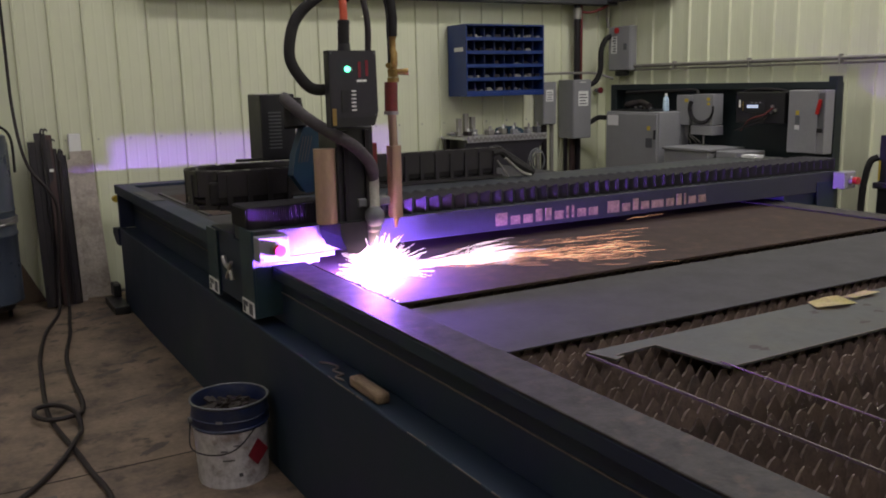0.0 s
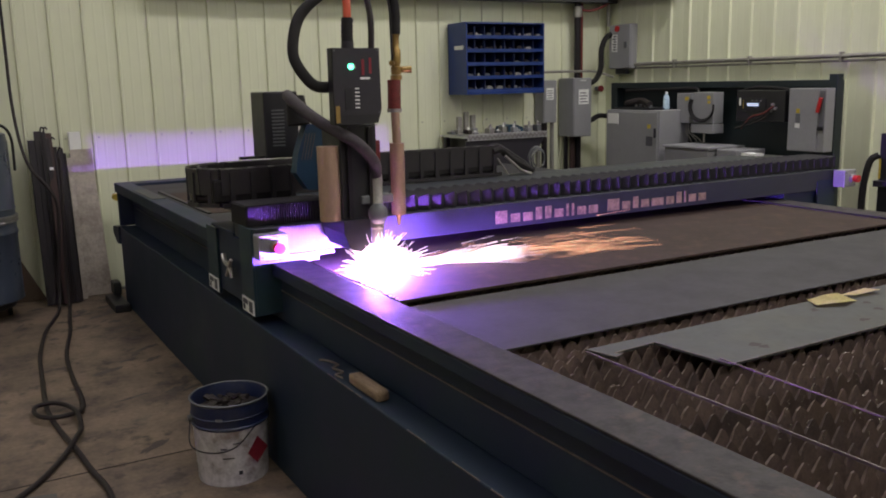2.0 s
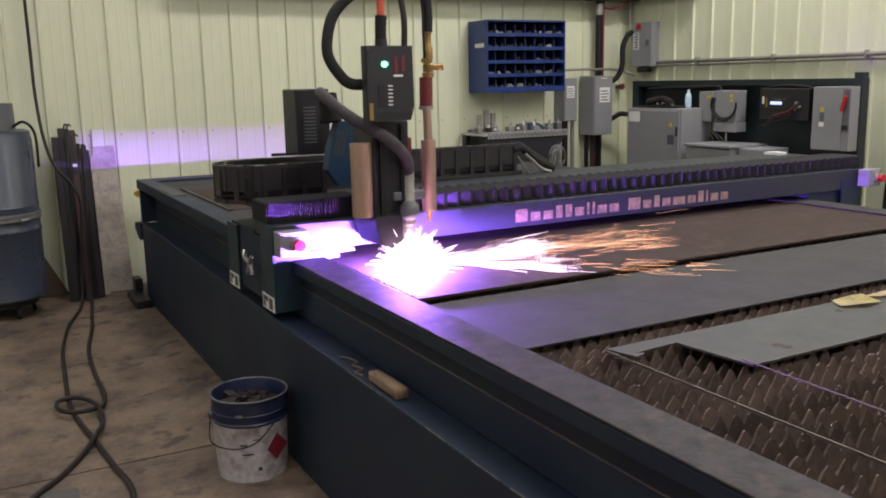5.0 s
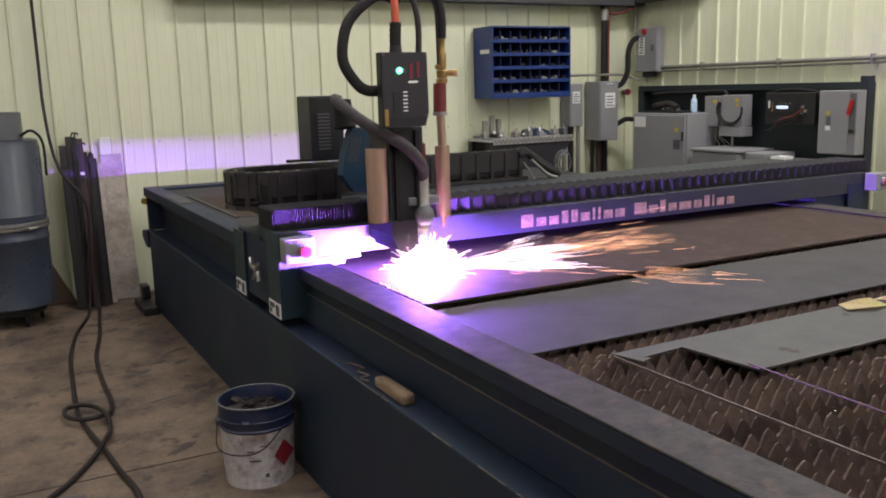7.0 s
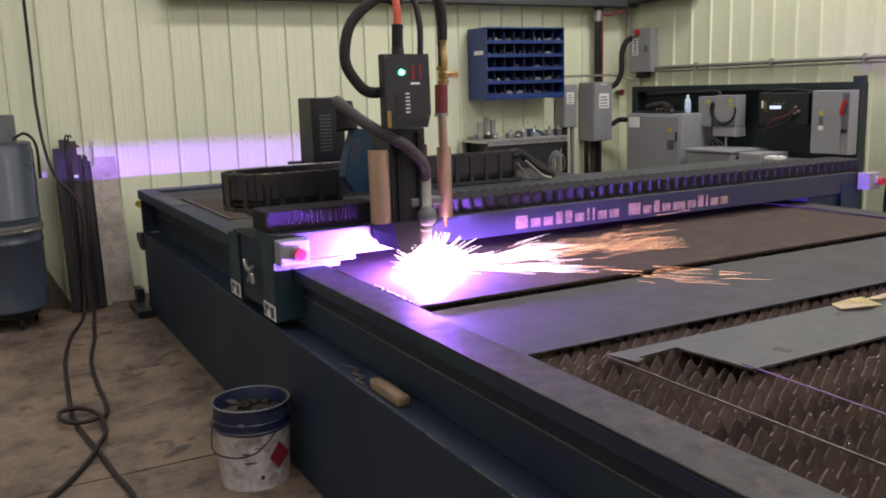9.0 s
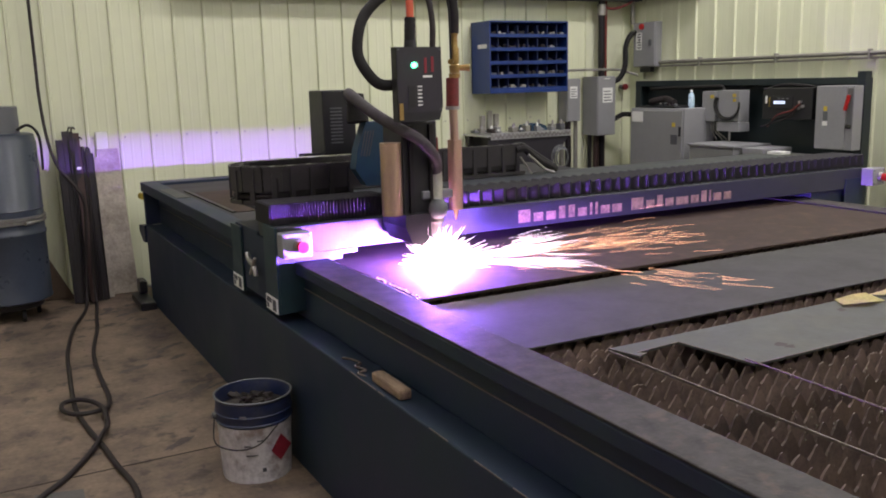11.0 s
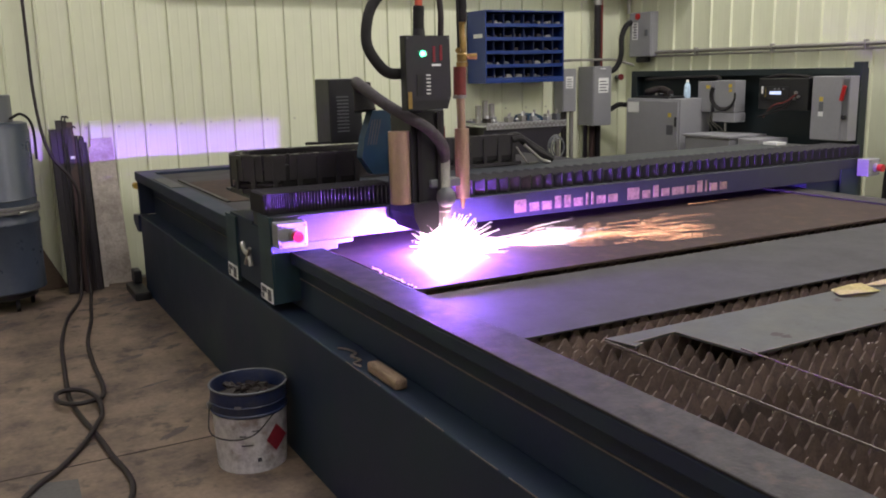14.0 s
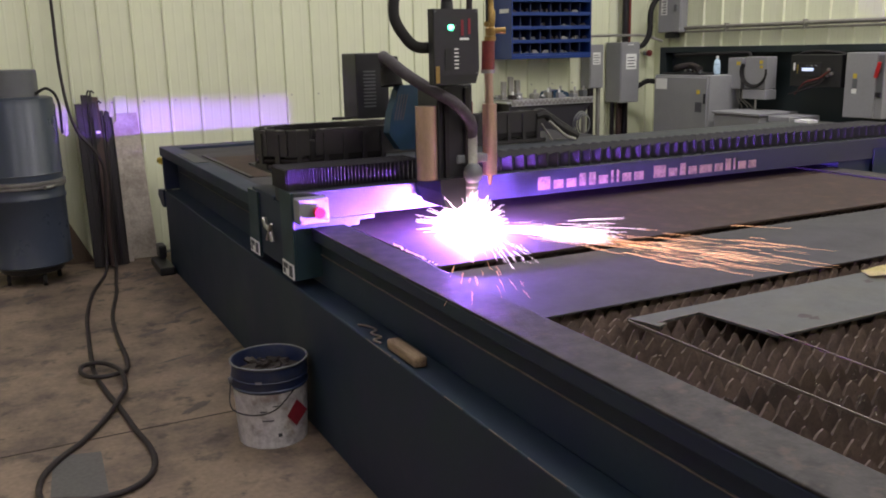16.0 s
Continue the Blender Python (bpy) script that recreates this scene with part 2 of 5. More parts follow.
def box(x0, x1, y0, y1, z0, z1, bevel=0.0, bm=None, turn=None):
    bm = bm or bmesh.new()
    m = Matrix.LocRotScale(((x0 + x1) / 2, (y0 + y1) / 2, (z0 + z1) / 2), None, (x1 - x0, y1 - y0, z1 - z0))
    made = bmesh.ops.create_cube(bm, size=1, matrix=(turn @ m) if turn else m)["verts"]
    if bevel:
        edges = list({e for v in made for e in v.link_edges})
        bmesh.ops.bevel(bm, geom=edges, offset=bevel, segments=2, affect="EDGES", profile=0.5)
    return bm


def rod(p0, p1, r0, r1=None, seg=20, bm=None, caps=True):
    bm = bm or bmesh.new()
    p0, p1 = Vector(p0), Vector(p1)
    d = p1 - p0
    m = Matrix.Translation((p0 + p1) / 2) @ d.to_track_quat("Z", "Y").to_matrix().to_4x4()
    bmesh.ops.create_cone(bm, cap_ends=caps, segments=seg, radius1=r0, radius2=r0 if r1 is None else r1, depth=d.length, matrix=m)
    return bm


def lathe(profile, cx, cy, seg=40, bm=None):
    """A turned shape about an upright axis from (radius, height) pairs."""
    bm = bm or bmesh.new()
    rings = [[bm.verts.new((cx + r * math.cos(2 * math.pi * i / seg), cy + r * math.sin(2 * math.pi * i / seg), z)) for i in range(seg)] for r, z in profile]
    for a, b in zip(rings, rings[1:]):
        for i in range(seg):
            bm.faces.new((a[i], a[(i + 1) % seg], b[(i + 1) % seg], b[i]))
    return bm


def smooth_path(points, steps=8):
    p = [Vector(q) for q in points]
    p = [2 * p[0] - p[1]] + p + [2 * p[-1] - p[-2]]
    out = []
    for a, b, c, d in zip(p, p[1:], p[2:], p[3:]):
        for s in range(steps):
            u = s / steps
            out.append(0.5 * (2 * b + (c - a) * u + (2 * a - 5 * b + 4 * c - d) * u * u + (3 * b - a - 3 * c + d) * u ** 3))
    return out + [p[-2]]


def tube(points, r, seg=10, steps=8, bm=None, ripple=0.0):
    bm = bm or bmesh.new()
    path = smooth_path(points, steps)
    side, rings = None, []
    for i, q in enumerate(path):
        d = (path[min(i + 1, len(path) - 1)] - path[max(i - 1, 0)]).normalized()
        if side is None:
            side = d.orthogonal().normalized()
        side = (side - d * side.dot(d)).normalized()
        up = d.cross(side)
        rad = r * (1 + ripple * (i % 2))
        rings.append([bm.verts.new(q + rad * (math.cos(2 * math.pi * k / seg) * side + math.sin(2 * math.pi * k / seg) * up)) for k in range(seg)])
    for a, b in zip(rings, rings[1:]):
        for k in range(seg):
            bm.faces.new((a[k], a[(k + 1) % seg], b[(k + 1) % seg], b[k]))
    bm.faces.new(rings[0])
    bm.faces.new(rings[-1])
    return bm


def prism(poly, axis, a, b, bm=None):
    """A flat outline pushed along one axis; the outline holds the other two coordinates in order."""
    bm = bm or bmesh.new()
    put = {"x": lambda u, v, w: (w, u, v), "y": lambda u, v, w: (u, w, v), "z": lambda u, v, w: (u, v, w)}[axis]
    lo = [bm.verts.new(put(u, v, a)) for u, v in poly]
    hi = [bm.verts.new(put(u, v, b)) for u, v in poly]
    bm.faces.new(lo)
    bm.faces.new(hi)
    for i in range(len(poly)):
        j = (i + 1) % len(poly)
        bm.faces.new((lo[i], lo[j], hi[j], hi[i]))
    return bm


# ---- the room ----
def build_room():
    bm = bmesh.new()
    bmesh.ops.create_grid(bm, x_segments=2, y_segments=2, size=0.5, matrix=Matrix.Translation((0.9, 1.0, 0)) @ Matrix.Diagonal((11.2, 12.6, 1, 1)))
    tagged(part("floor", bm, "concrete"), "worn brown concrete shop floor with stains", "floor", kind="structure")
    bm = box(LEFT_X - 0.1, RIGHT_X + 0.3, FRONT_Y - 0.1, BACK_Y + 0.3, TOP_Z, TOP_Z + 0.1)
    tagged(part("ceiling", bm, "ceil"), "white sheet metal ceiling", "ceiling", kind="structure")
    north = tagged(part("wall_north", box(LEFT_X, RIGHT_X + 0.2, BACK_Y + 0.03, BACK_Y + 0.2, 0, TOP_Z), "inner"), "cream ribbed sheet metal wall", "wall", kind="structure")
    east = tagged(part("wall_east", box(RIGHT_X + 0.03, RIGHT_X + 0.2, FRONT_Y, BACK_Y + 0.02, 0, TOP_Z), "inner"), "cream ribbed sheet metal wall", "wall", kind="structure")
    tagged(part("wall_west", box(LEFT_X - 0.2, LEFT_X, FRONT_Y, BACK_Y + 0.02, 0, TOP_Z), "wall"), "cream sheet metal wall", "wall", kind="structure")
    tagged(part("wall_south", box(LEFT_X, RIGHT_X + 0.2, FRONT_Y - 0.2, FRONT_Y, 0, TOP_Z), "wall"), "cream sheet metal wall", "wall", kind="structure")

    # one sheet from rib to rib: flat pan with two low stiffening ribs and a trapezoid rib
    prof = [(0, -0.019), (0.007, -0.019), (0.0135, 0), (0.071, 0), (0.075, -0.0010), (0.085, -0.0010), (0.089, 0), (0.140, 0), (0.144, -0.0010), (0.154, -0.0010), (0.158, 0), (0.2151, 0), (0.2216, -0.019), (RIB, -0.019)]
    me = bpy.data.meshes.new("panel")
    verts = [(x, y, z) for z in (0.0, TOP_Z) for x, y in prof]
    k = len(prof)
    me.from_pydata(verts, [], [(i, i + 1, k + i + 1, k + i) for i in range(k - 1)])
    me.materials.append(M["wall"])
    x = 0.552 - RIB * 22
    while x < RIGHT_X - 0.02:
        ob = new("panel", me)
        ob.parent, ob.location = north, (x, BACK_Y, 0)
        x += RIB
    y = 6.05 + 4 * RIB
    while y > FRONT_Y + 0.1:
        ob = new("panel", me)
        ob.parent = east
        ob.matrix_local = pose(RIGHT_X, y, 0, 0, 0, -90)
        y -= RIB

    screw = bpy.data.meshes.new("screw")
    bm = rod((0, -0.006, 0), (0, 0.0, 0), 0.006, seg=6)
    bm.to_mesh(screw)
    bm.free()
    screw.materials.append(M["galv"])
    for k in range(22):
        ob = new("screw", screw)
        ob.parent, ob.location = north, (0.552 + RIB * k + 0.035, BACK_Y - 0.0005, 1.165)
    rng = random.Random(17)
    for k in range(46):
        cx, cy = 1.02 - abs(rng.gauss(0, 0.16)), rng.uniform(3.6, 6.5)
        if k > 30:
            cx, cy = rng.uniform(-0.3, 0.95), rng.uniform(5.6, 6.8)
        long_r, wide_r, turn = rng.uniform(0.025, 0.11), rng.uniform(0.012, 0.035), rng.uniform(0.2, 1.4)
        bm = bmesh.new()
        ring = []
        for q in range(18):
            a = 2 * math.pi * q / 18
            w = rng.uniform(0.6, 1.25)
            u, v = long_r * w * math.cos(a), wide_r * w * math.sin(a)
            ring.append(bm.verts.new((cx + u * math.cos(turn) - v * math.sin(turn), cy + u * math.sin(turn) + v * math.cos(turn), 0.0012 + 0.00004 * k)))
        bm.faces.new(ring)
        tagged(part("floor_stain", bm, "stain"), "dark oily stain on the concrete floor", "stain", kind="structure")
    # floor joint
    tagged(part("floor_joint", box(-4.4, 1.03, 3.573, 3.580, 0.001, 0.003), "joint"), "thin dark control joint in the concrete floor", "joint", kind="structure")
    tagged(part("trim", box(-4.4, 5.9, BACK_Y - 0.035, BACK_Y - 0.021, 0.0, 0.02), "galv"), "thin metal base trim along the wall", "trim", kind="structure")
    # dark steel girt over the back wall
    girt = thing("girt_beam", (3.6, 6.80, 2.2), "dark painted steel girt fixed along the wall", "beam", kind="structure")
    part("beam", box(1.42, 5.88, 6.74, 6.90, 2.232, 2.42, 0.006), "purlin", girt)
    part("beam", box(5.74, 5.89, 5.95, 6.735, 2.26, 2.42, 0.006), "purlin", girt)


build_room()


# ---- the cutting table ----
def build_table():
    t = thing("cutting_table", (2.6, 3.4, 0), "long dark green plasma cutting table with slat bed", "cutting table")
    y0, y1 = 0.15, 6.45
    # outer side with its ledge, and the rail box above it
    part("side_wall", box(1.048, 1.30, y0, 6.40, 0.0, 0.563, 0.006), "machine", t)
    part("side_wall", box(3.98, 4.24, y0, 6.40, 0.0, 0.563, 0.006), "machine", t)
    part("rail_box", box(1.150, 1.245, y0, 6.40, 0.565, 0.757, 0.005), "machine", t)
    part("rail_beam", box(1.113, 1.251, y0, 6.40, 0.758, 0.803, 0.005), "machine", t)
    part("rail_box", box(4.03, 4.18, y0, y1, 0.565, 0.803, 0.005), "machine", t)
    part("rail_cap", box(1.111, 1.253, y0, 4.03, 0.8035, 0.811, 0.003), "railtop", t, "scuffed bare steel rail cap")
    part("rail_cap", box(4.028, 4.182, y0, y1, 0.8035, 0.811, 0.003), "railtop", t, "scuffed bare steel rail cap")
    part("guide_strip", box(1.1455, 1.1495, y0, 6.3, 0.694, 0.698), "strip", t, "thin dull guide strip")
    part("end_plate", box(1.054, 1.245, 6.402, 6.44, 0.565, 0.803, 0.004), "machine", t)
    part("end_wall", box(1.246, 4.02, 6.33, 6.44, 0.0, 0.803, 0.005), "machine", t)
    part("end_wall", box(1.246, 4.02, y0, y0 + 0.1, 0.0, 0.803, 0.005), "machine", t)
    part("pit_floor", box(1.301, 3.979, y0 + 0.11, 6.32, 0.42, 0.46), "pit", t, "near-black bed floor under the slats")
    part("ledge_end", prism([(6.40, 0.44), (6.40, 0.563), (6.60, 0.545), (6.62, 0.50), (6.50, 0.44)], "x", 1.035, 1.10), "machine", t)
    part("end_bumper", rod((1.05, 6.445, 0.765), (1.05, 6.50, 0.765), 0.024, seg=14), "yellow", t, "yellow rubber end bumper", True)
    part("foot", box(0.93, 1.034, 6.16, 6.56, 0.0, 0.055, 0.008), "black", t, "black floor bracket")
    part("foot", box(0.98, 1.034, 6.47, 6.60, 0.056, 0.15, 0.01), "black", t)
    # top cover behind the gantry
    part("deck_rim", box(1.044, 1.150, 4.03, 6.46, 0.8045, 0.868, 0.004), "machine", t)
    part("deck_rim", box(1.151, 4.02, 6.30, 6.46, 0.8045, 0.868, 0.004), "machine", t)
    part("cover_plate", box(1.151, 4.02, 4.30, 6.295, 0.842, 0.850), "sheet", t, "dark steel cover plate")
    rng = random.Random(31)
    y = 0.4
    while y < 2.7:
        ln = rng.uniform(0.03, 0.22)
        part("scuff", box(1.0478, 1.0505, y, y + ln, 0.5605, 0.5636), "strip", t, "bare metal scuff on the ledge edge")
        y += ln + rng.uniform(0.01, 0.30)
    part("rust_sheet", box(1.235, 1.62, 4.62, 5.66, 0.8505, 0.8535), "rusty", t, "rust-brown loose sheet on the rear cover")
    # Raised black strip stands in for the shade of an open slot.
    part("slot_bar", box(1.205, 1.228, 4.62, 5.80, 0.8505, 0.8575), "pit", t, "black strip painting the shade of a slot in the rear cover")
    part("deck_plate", box(1.060, 1.142, 5.30, 5.85, 0.8685, 0.8715), "sheet2", t, "small bright plate on the rim")
    return t


def slat_profile(rng, x0, x1, teeth=0.05):
    pts = [(x0, 0.50), (x0, 0.748)]
    x = x0
    while x + teeth <= x1:
        h = 0.790 - abs(rng.gauss(0, 0.006)) - (0.016 if rng.random() < 0.10 else 0)
        w = rng.uniform(0.004, 0.008)
        v = 0.754 + rng.uniform(-0.012, 0.009)
        pts += [(x + teeth * 0.23, (v + h) / 2 + 0.002), (x + teeth * 0.5 - w, h - 0.003), (x + teeth * 0.5, h), (x + teeth * 0.5 + w, h - 0.004), (x + teeth * 0.79, (v + h) / 2 + 0.001),
                (x + teeth * 0.99, v)]
        x += teeth
    return pts + [(x, 0.50)]


def build_slats(table):
    rng = random.Random(4)
    y, i = 0.324, 0
    while y < 3.30:
        shift = rng.uniform(-0.012, 0.012)
        prof = slat_profile(rng, 1.252 + max(0, shift), 3.97)
        bm = bmesh.new()
        rows = []
        # wedge-shaped teeth: thick at the root, thin at the melted tip
        for side in (-1, 1):
            rows.append([(bm.verts.new((px, y + side * (0.0012 + max(0.0, 0.786 - pz) * 0.07) + 0.004 * math.sin(px * 3 + i), pz)), bm.verts.new((px, y + side * 0.007 + 0.004 * math.sin(px * 3 + i), 0.5))) for px, pz in prof[1:-1]])
        for r in rows:
            for a, b in zip(r, r[1:]):
                bm.faces.new((a[0], b[0], b[1], a[1]))
        for a, b, c, d in zip(rows[0], rows[0][1:], rows[1], rows[1][1:]):
            bm.faces.new((a[0], b[0], d[0], c[0]))
        part("slat", bm, "slat", table)
        y += 0.07
        i += 1
    bm = bmesh.new()
    for _ in range(70):
        sx, sy = rng.gauss(1.72, 0.16), rng.gauss(1.16, 0.14)
        yy = 0.324 + round((sy - 0.324) / 0.07) * 0.07 - 0.006
        for q in range(rng.randint(1, 5)):
            m = Matrix.LocRotScale((sx + rng.uniform(-0.006, 0.006), yy, rng.uniform(0.745, 0.785)), None, (1, 0.7, rng.uniform(1, 2.2)))
            bmesh.ops.create_icosphere(bm, subdivisions=1, radius=rng.uniform(0.0010, 0.0024), matrix=m)
    tagged(part("slag_beads", bm, "slag", table, "bright frozen slag beads on the slats"), kind="stuff")


table = build_table()
build_slats(table)


def build_sheets():
    s = thing("steel_sheet", (2.6, 2.17, 0.7905), "grey mill-scale steel sheet lying on the slats", "steel sheet")
    part("sheet", box(1.249, 4.05, 1.902, 2.462, 0.7905, 0.7960, 0.0015), "sheet", s)
    s = thing("rusty_plate", (2.6, 2.9, 0.7905), "thick rust-brown steel plate under the gantry", "steel plate")
    part("plate", box(1.275, 4.06, 2.532, 4.28, 0.7905, 0.801, 0.002), "rusty", s)
    s = thing("sheet_offcut", (2.3, 1.6, 0.7905), "light grey sheet offcut with a notched corner", "steel sheet")
    poly = [(u * 1.020, v * 1.020) for u, v in ((1.428, 1.748), (1.452, 1.655), (1.487, 1.667), (1.470, 1.683), (1.622, 1.694), (1.648, 1.455), (3.3, 1.462), (3.3, 1.756))]
    part("sheet", prism(poly, "z", 0.7905, 0.7965), "sheet2", s)
    for (ax, ay), (bx, by) in zip(poly[:6], poly[1:7]):
        part("cut_edge", tube([(ax, ay, 0.7966), ((ax + bx) / 2, (ay + by) / 2, 0.7968), (bx, by, 0.7966)], 0.0011, 6, 6, ripple=0.35), "strip", s, "rough bright cut edge")
    rng = random.Random(9)
    for k in range(9):
        cx, cy = rng.uniform(1.85, 3.2), rng.uniform(1.52, 1.76)
        bm = bmesh.new()
        ring = [bm.verts.new((cx + rng.uniform(0.008, 0.03) * math.cos(a), cy + rng.uniform(0.006, 0.02) * math.sin(a), 0.7968)) for a in [2 * math.pi * q / 12 for q in range(12)]]
        bm.faces.new(ring)
        part("scorch_mark", bm, "edge", s, "dull brown scorch mark")
    s = thing("cut_strip", (1.42, 1.2, 0.7905), "thin bright leftover strip lying over the slats", "steel strip", "leftover strips")
    part("strip", box(1.4465, 1.4505, 0.35, 1.770, 0.7905, 0.797), "strip", s)
    s = thing("cut_strip", (1.64, 1.0, 0.7905), "thin dull leftover strip lying over the slats", "steel strip", "leftover strips")
    part("strip", prism([(1.688, 1.525), (1.692, 1.525), (1.654, 0.6), (1.650, 0.6)], "z", 0.797, 0.800), "slat", s)
    for k, poly in enumerate(([(u * 1.02, v * 1.02) for u, v in ((2.335, 1.762), (2.285, 1.69), (2.36, 1.652), (2.45, 1.668), (2.47, 1.752), (2.40, 1.745))],
                              [(u * 1.02, v * 1.02) for u, v in ((2.47, 1.745), (2.49, 1.70), (2.60, 1.69), (2.62, 1.76))])):
        s = thing("paper_scrap", (*poly[0], 0.797), "crumpled yellowed paper scrap on the sheet offcut", "paper", "paper scraps")
        bm = bmesh.new()
        ring = [bm.verts.new((x, y, 0.7985 + 0.006 * ((j * 7) % 3))) for j, (x, y) in enumerate(poly)]
        cx, cy = sum(p[0] for p in poly) / len(poly), sum(p[1] for p in poly) / len(poly)
        mid = bm.verts.new((cx, cy, 0.803))
        for j in range(len(ring)):
            bm.faces.new((ring[j], ring[(j + 1) % len(ring)], mid))
        bmesh.ops.solidify(bm, geom=bm.faces[:], thickness=0.0015)
        part("paper", bm, "paper", s)
    w = thing("small_chain", (1.10, 2.72, 0.563), "short loose chain lying on the table ledge", "chain")
    part("chain", tube([(1.068, 2.545, 0.568), (1.060, 2.59, 0.568), (1.092, 2.60, 0.569), (1.080, 2.66, 0.568), (1.108, 2.68, 0.569), (1.098, 2.74, 0.568), (1.075, 2.77, 0.568)], 0.0030, 6, 8, ripple=0.6), "strip", w)
    w = thing("wood_block", (1.085, 2.42, 0.563), "worn pine wood block on the table ledge", "wood block")
    part("block", box(1.066, 1.110, 2.283, 2.498, 0.5635, 0.599, 0.009), "wood", w)


build_sheets()


# ---- the gantry ----
def build_gantry():
    g = thing("gantry", (2.8, 3.46, 0.812), "dark grey-green gantry beam with end trucks over the table", "gantry")
    y = GANTRY_Y
    part("beam", box(1.05, 4.62, y + 0.0125, y + 0.27, 0.893, 0.955, 0.004), "beam", g)
    part("face_plate", box(1.05, 4.62, y, y + 0.012, 0.842, 0.955, 0.002), "beam", g)
    # Hidden plate added to stop arc light passing under the beam to the right.
    part("rear_plate", box(1.74, 4.19, y + 0.262, y + 0.2695, 0.8035, 0.8925), "beam", g)
    # left truck: two side plates with a recess between, front bracket
    part("truck_plate", box(1.033, 1.044, y - 0.005, y + 0.155, 0.600, 0.957, 0.002), "machine2", g, "blue-green painted side plate")
    part("truck_plate", box(1.033, 1.044, y + 0.505, y + 0.665, 0.598, 0.895, 0.002), "machine2", g, "blue-green painted side plate")
    part("truck_body", box(1.045, 1.094, y + 0.01, y + 0.66, 0.62, 0.89, 0.003), "machine", g)
    front = [(1.0445, 0.600), (1.180, 0.608), (1.195, 0.700), (1.212, 0.757), (1.286, 0.803), (1.318, 0.803), (1.320, 0.822), (1.388, 0.824), (1.388, 0.8415), (1.0445, 0.8415)]
    part("front_bracket", prism(front, "y", y - 0.004, y + 0.02), "machine2", g)
    part("truck_top", box(1.045, 1.30, y + 0.275, y + 0.62, 0.855, 0.905, 0.004), "machine", g)
    part("latch", tube([(1.020, y + 0.36, 0.80), (1.016, y + 0.32, 0.775), (1.016, y + 0.26, 0.765), (1.018, y + 0.24, 0.72)], 0.011, 8, 4), "steel", g, "bare metal latch", True)
    part("latch_rod", rod((1.012, y + 0.22, 0.80), (1.012, y + 0.30, 0.72), 0.008, seg=8), "steel", g)
    for dy in (0.0, 0.508):
        st = part("sticker", box(1.0295, 1.0325, y + dy, y + dy + 0.150, 0.602, 0.664), "white", g, "white and black warning sticker")
        part("print", box(1.0275, 1.029, y + dy + 0.015, y + dy + 0.058, 0.610, 0.656), "ink", st)
        part("print", box(1.0275, 1.029, y + dy + 0.075, y + dy + 0.135, 0.636, 0.656), "ink", st)
        part("print", box(1.0275, 1.029, y + dy + 0.110, y + dy + 0.135, 0.610, 0.632), "ink", st)
    # right truck
    part("truck_body", box(4.20, 4.60, y + 0.02, y + 0.62, 0.60, 0.90, 0.004), "machine", g)
    part("truck_plate", box(4.46, 4.62, y - 0.006, y + 0.0, 0.70, 0.90, 0.002), "machine", g)
    # emergency stops at both ends
    for x, yy, z, turn in ((1.103, y - 0.04, 0.890, 0), (4.655, y - 0.04, 0.905, 6)):
        m = pose(x, yy, z, 0, 0, turn)
        bm = box(-0.062, 0.062, -0.036, 0.036, -0.050, 0.050, 0.005, turn=m)
        e = part("stop_box", bm, "grey", g, "light grey emergency stop box")
        part("collar", rod(m @ Vector((0.008, -0.037, 0)), m @ Vector((0.008, -0.056, 0)), 0.027, seg=20), "galv", e, "worn metal collar", True)
        part("button", rod(m @ Vector((0.008, -0.056, 0)), m @ Vector((0.008, -0.085, 0)), 0.020, 0.022, 20), "red", e, "red mushroom button", True)
        for sx, sz in ((-0.05, -0.038), (0.05, -0.038), (-0.05, 0.038), (0.05, 0.038)):
            part("screw", rod(m @ Vector((sx, -0.0365, sz)), m @ Vector((sx, -0.0395, sz)), 0.005, seg=8), "greyd", e)
    # maker's lettering as plain blocks
    widths = "C.075h .062h .062h .045b .045b .062h .022l .022l .062h .066h _ .085h .062h .045b .062h .092h .062h .045b .022l .062h .062h"
    x = 2.190
    scale = 1.325 / 1.36
    for wd in widths.split():
        if wd == "_":
            x += 0.045 * scale
            continue
        tall = wd[0] == "C" or wd[-1] in "lb" or wd.startswith(".085")
        w = float(wd.strip("Chlb")) * scale
        top = 0.929 if tall else 0.910
        bm = bmesh.new()
        ya, yb = y - 0.0025, y - 0.0003
        # plain solid blocks only, no letter forms
        box(x + 0.004, x + max(w - 0.004, 0.016), ya, yb, 0.864, top - 0.006, bm=bm)
        part("lettering_block", bm, "gold", g, "tan painted block")
        x += w + 0.012 * scale
    return g


gantry = build_gantry()
PLEATS = []


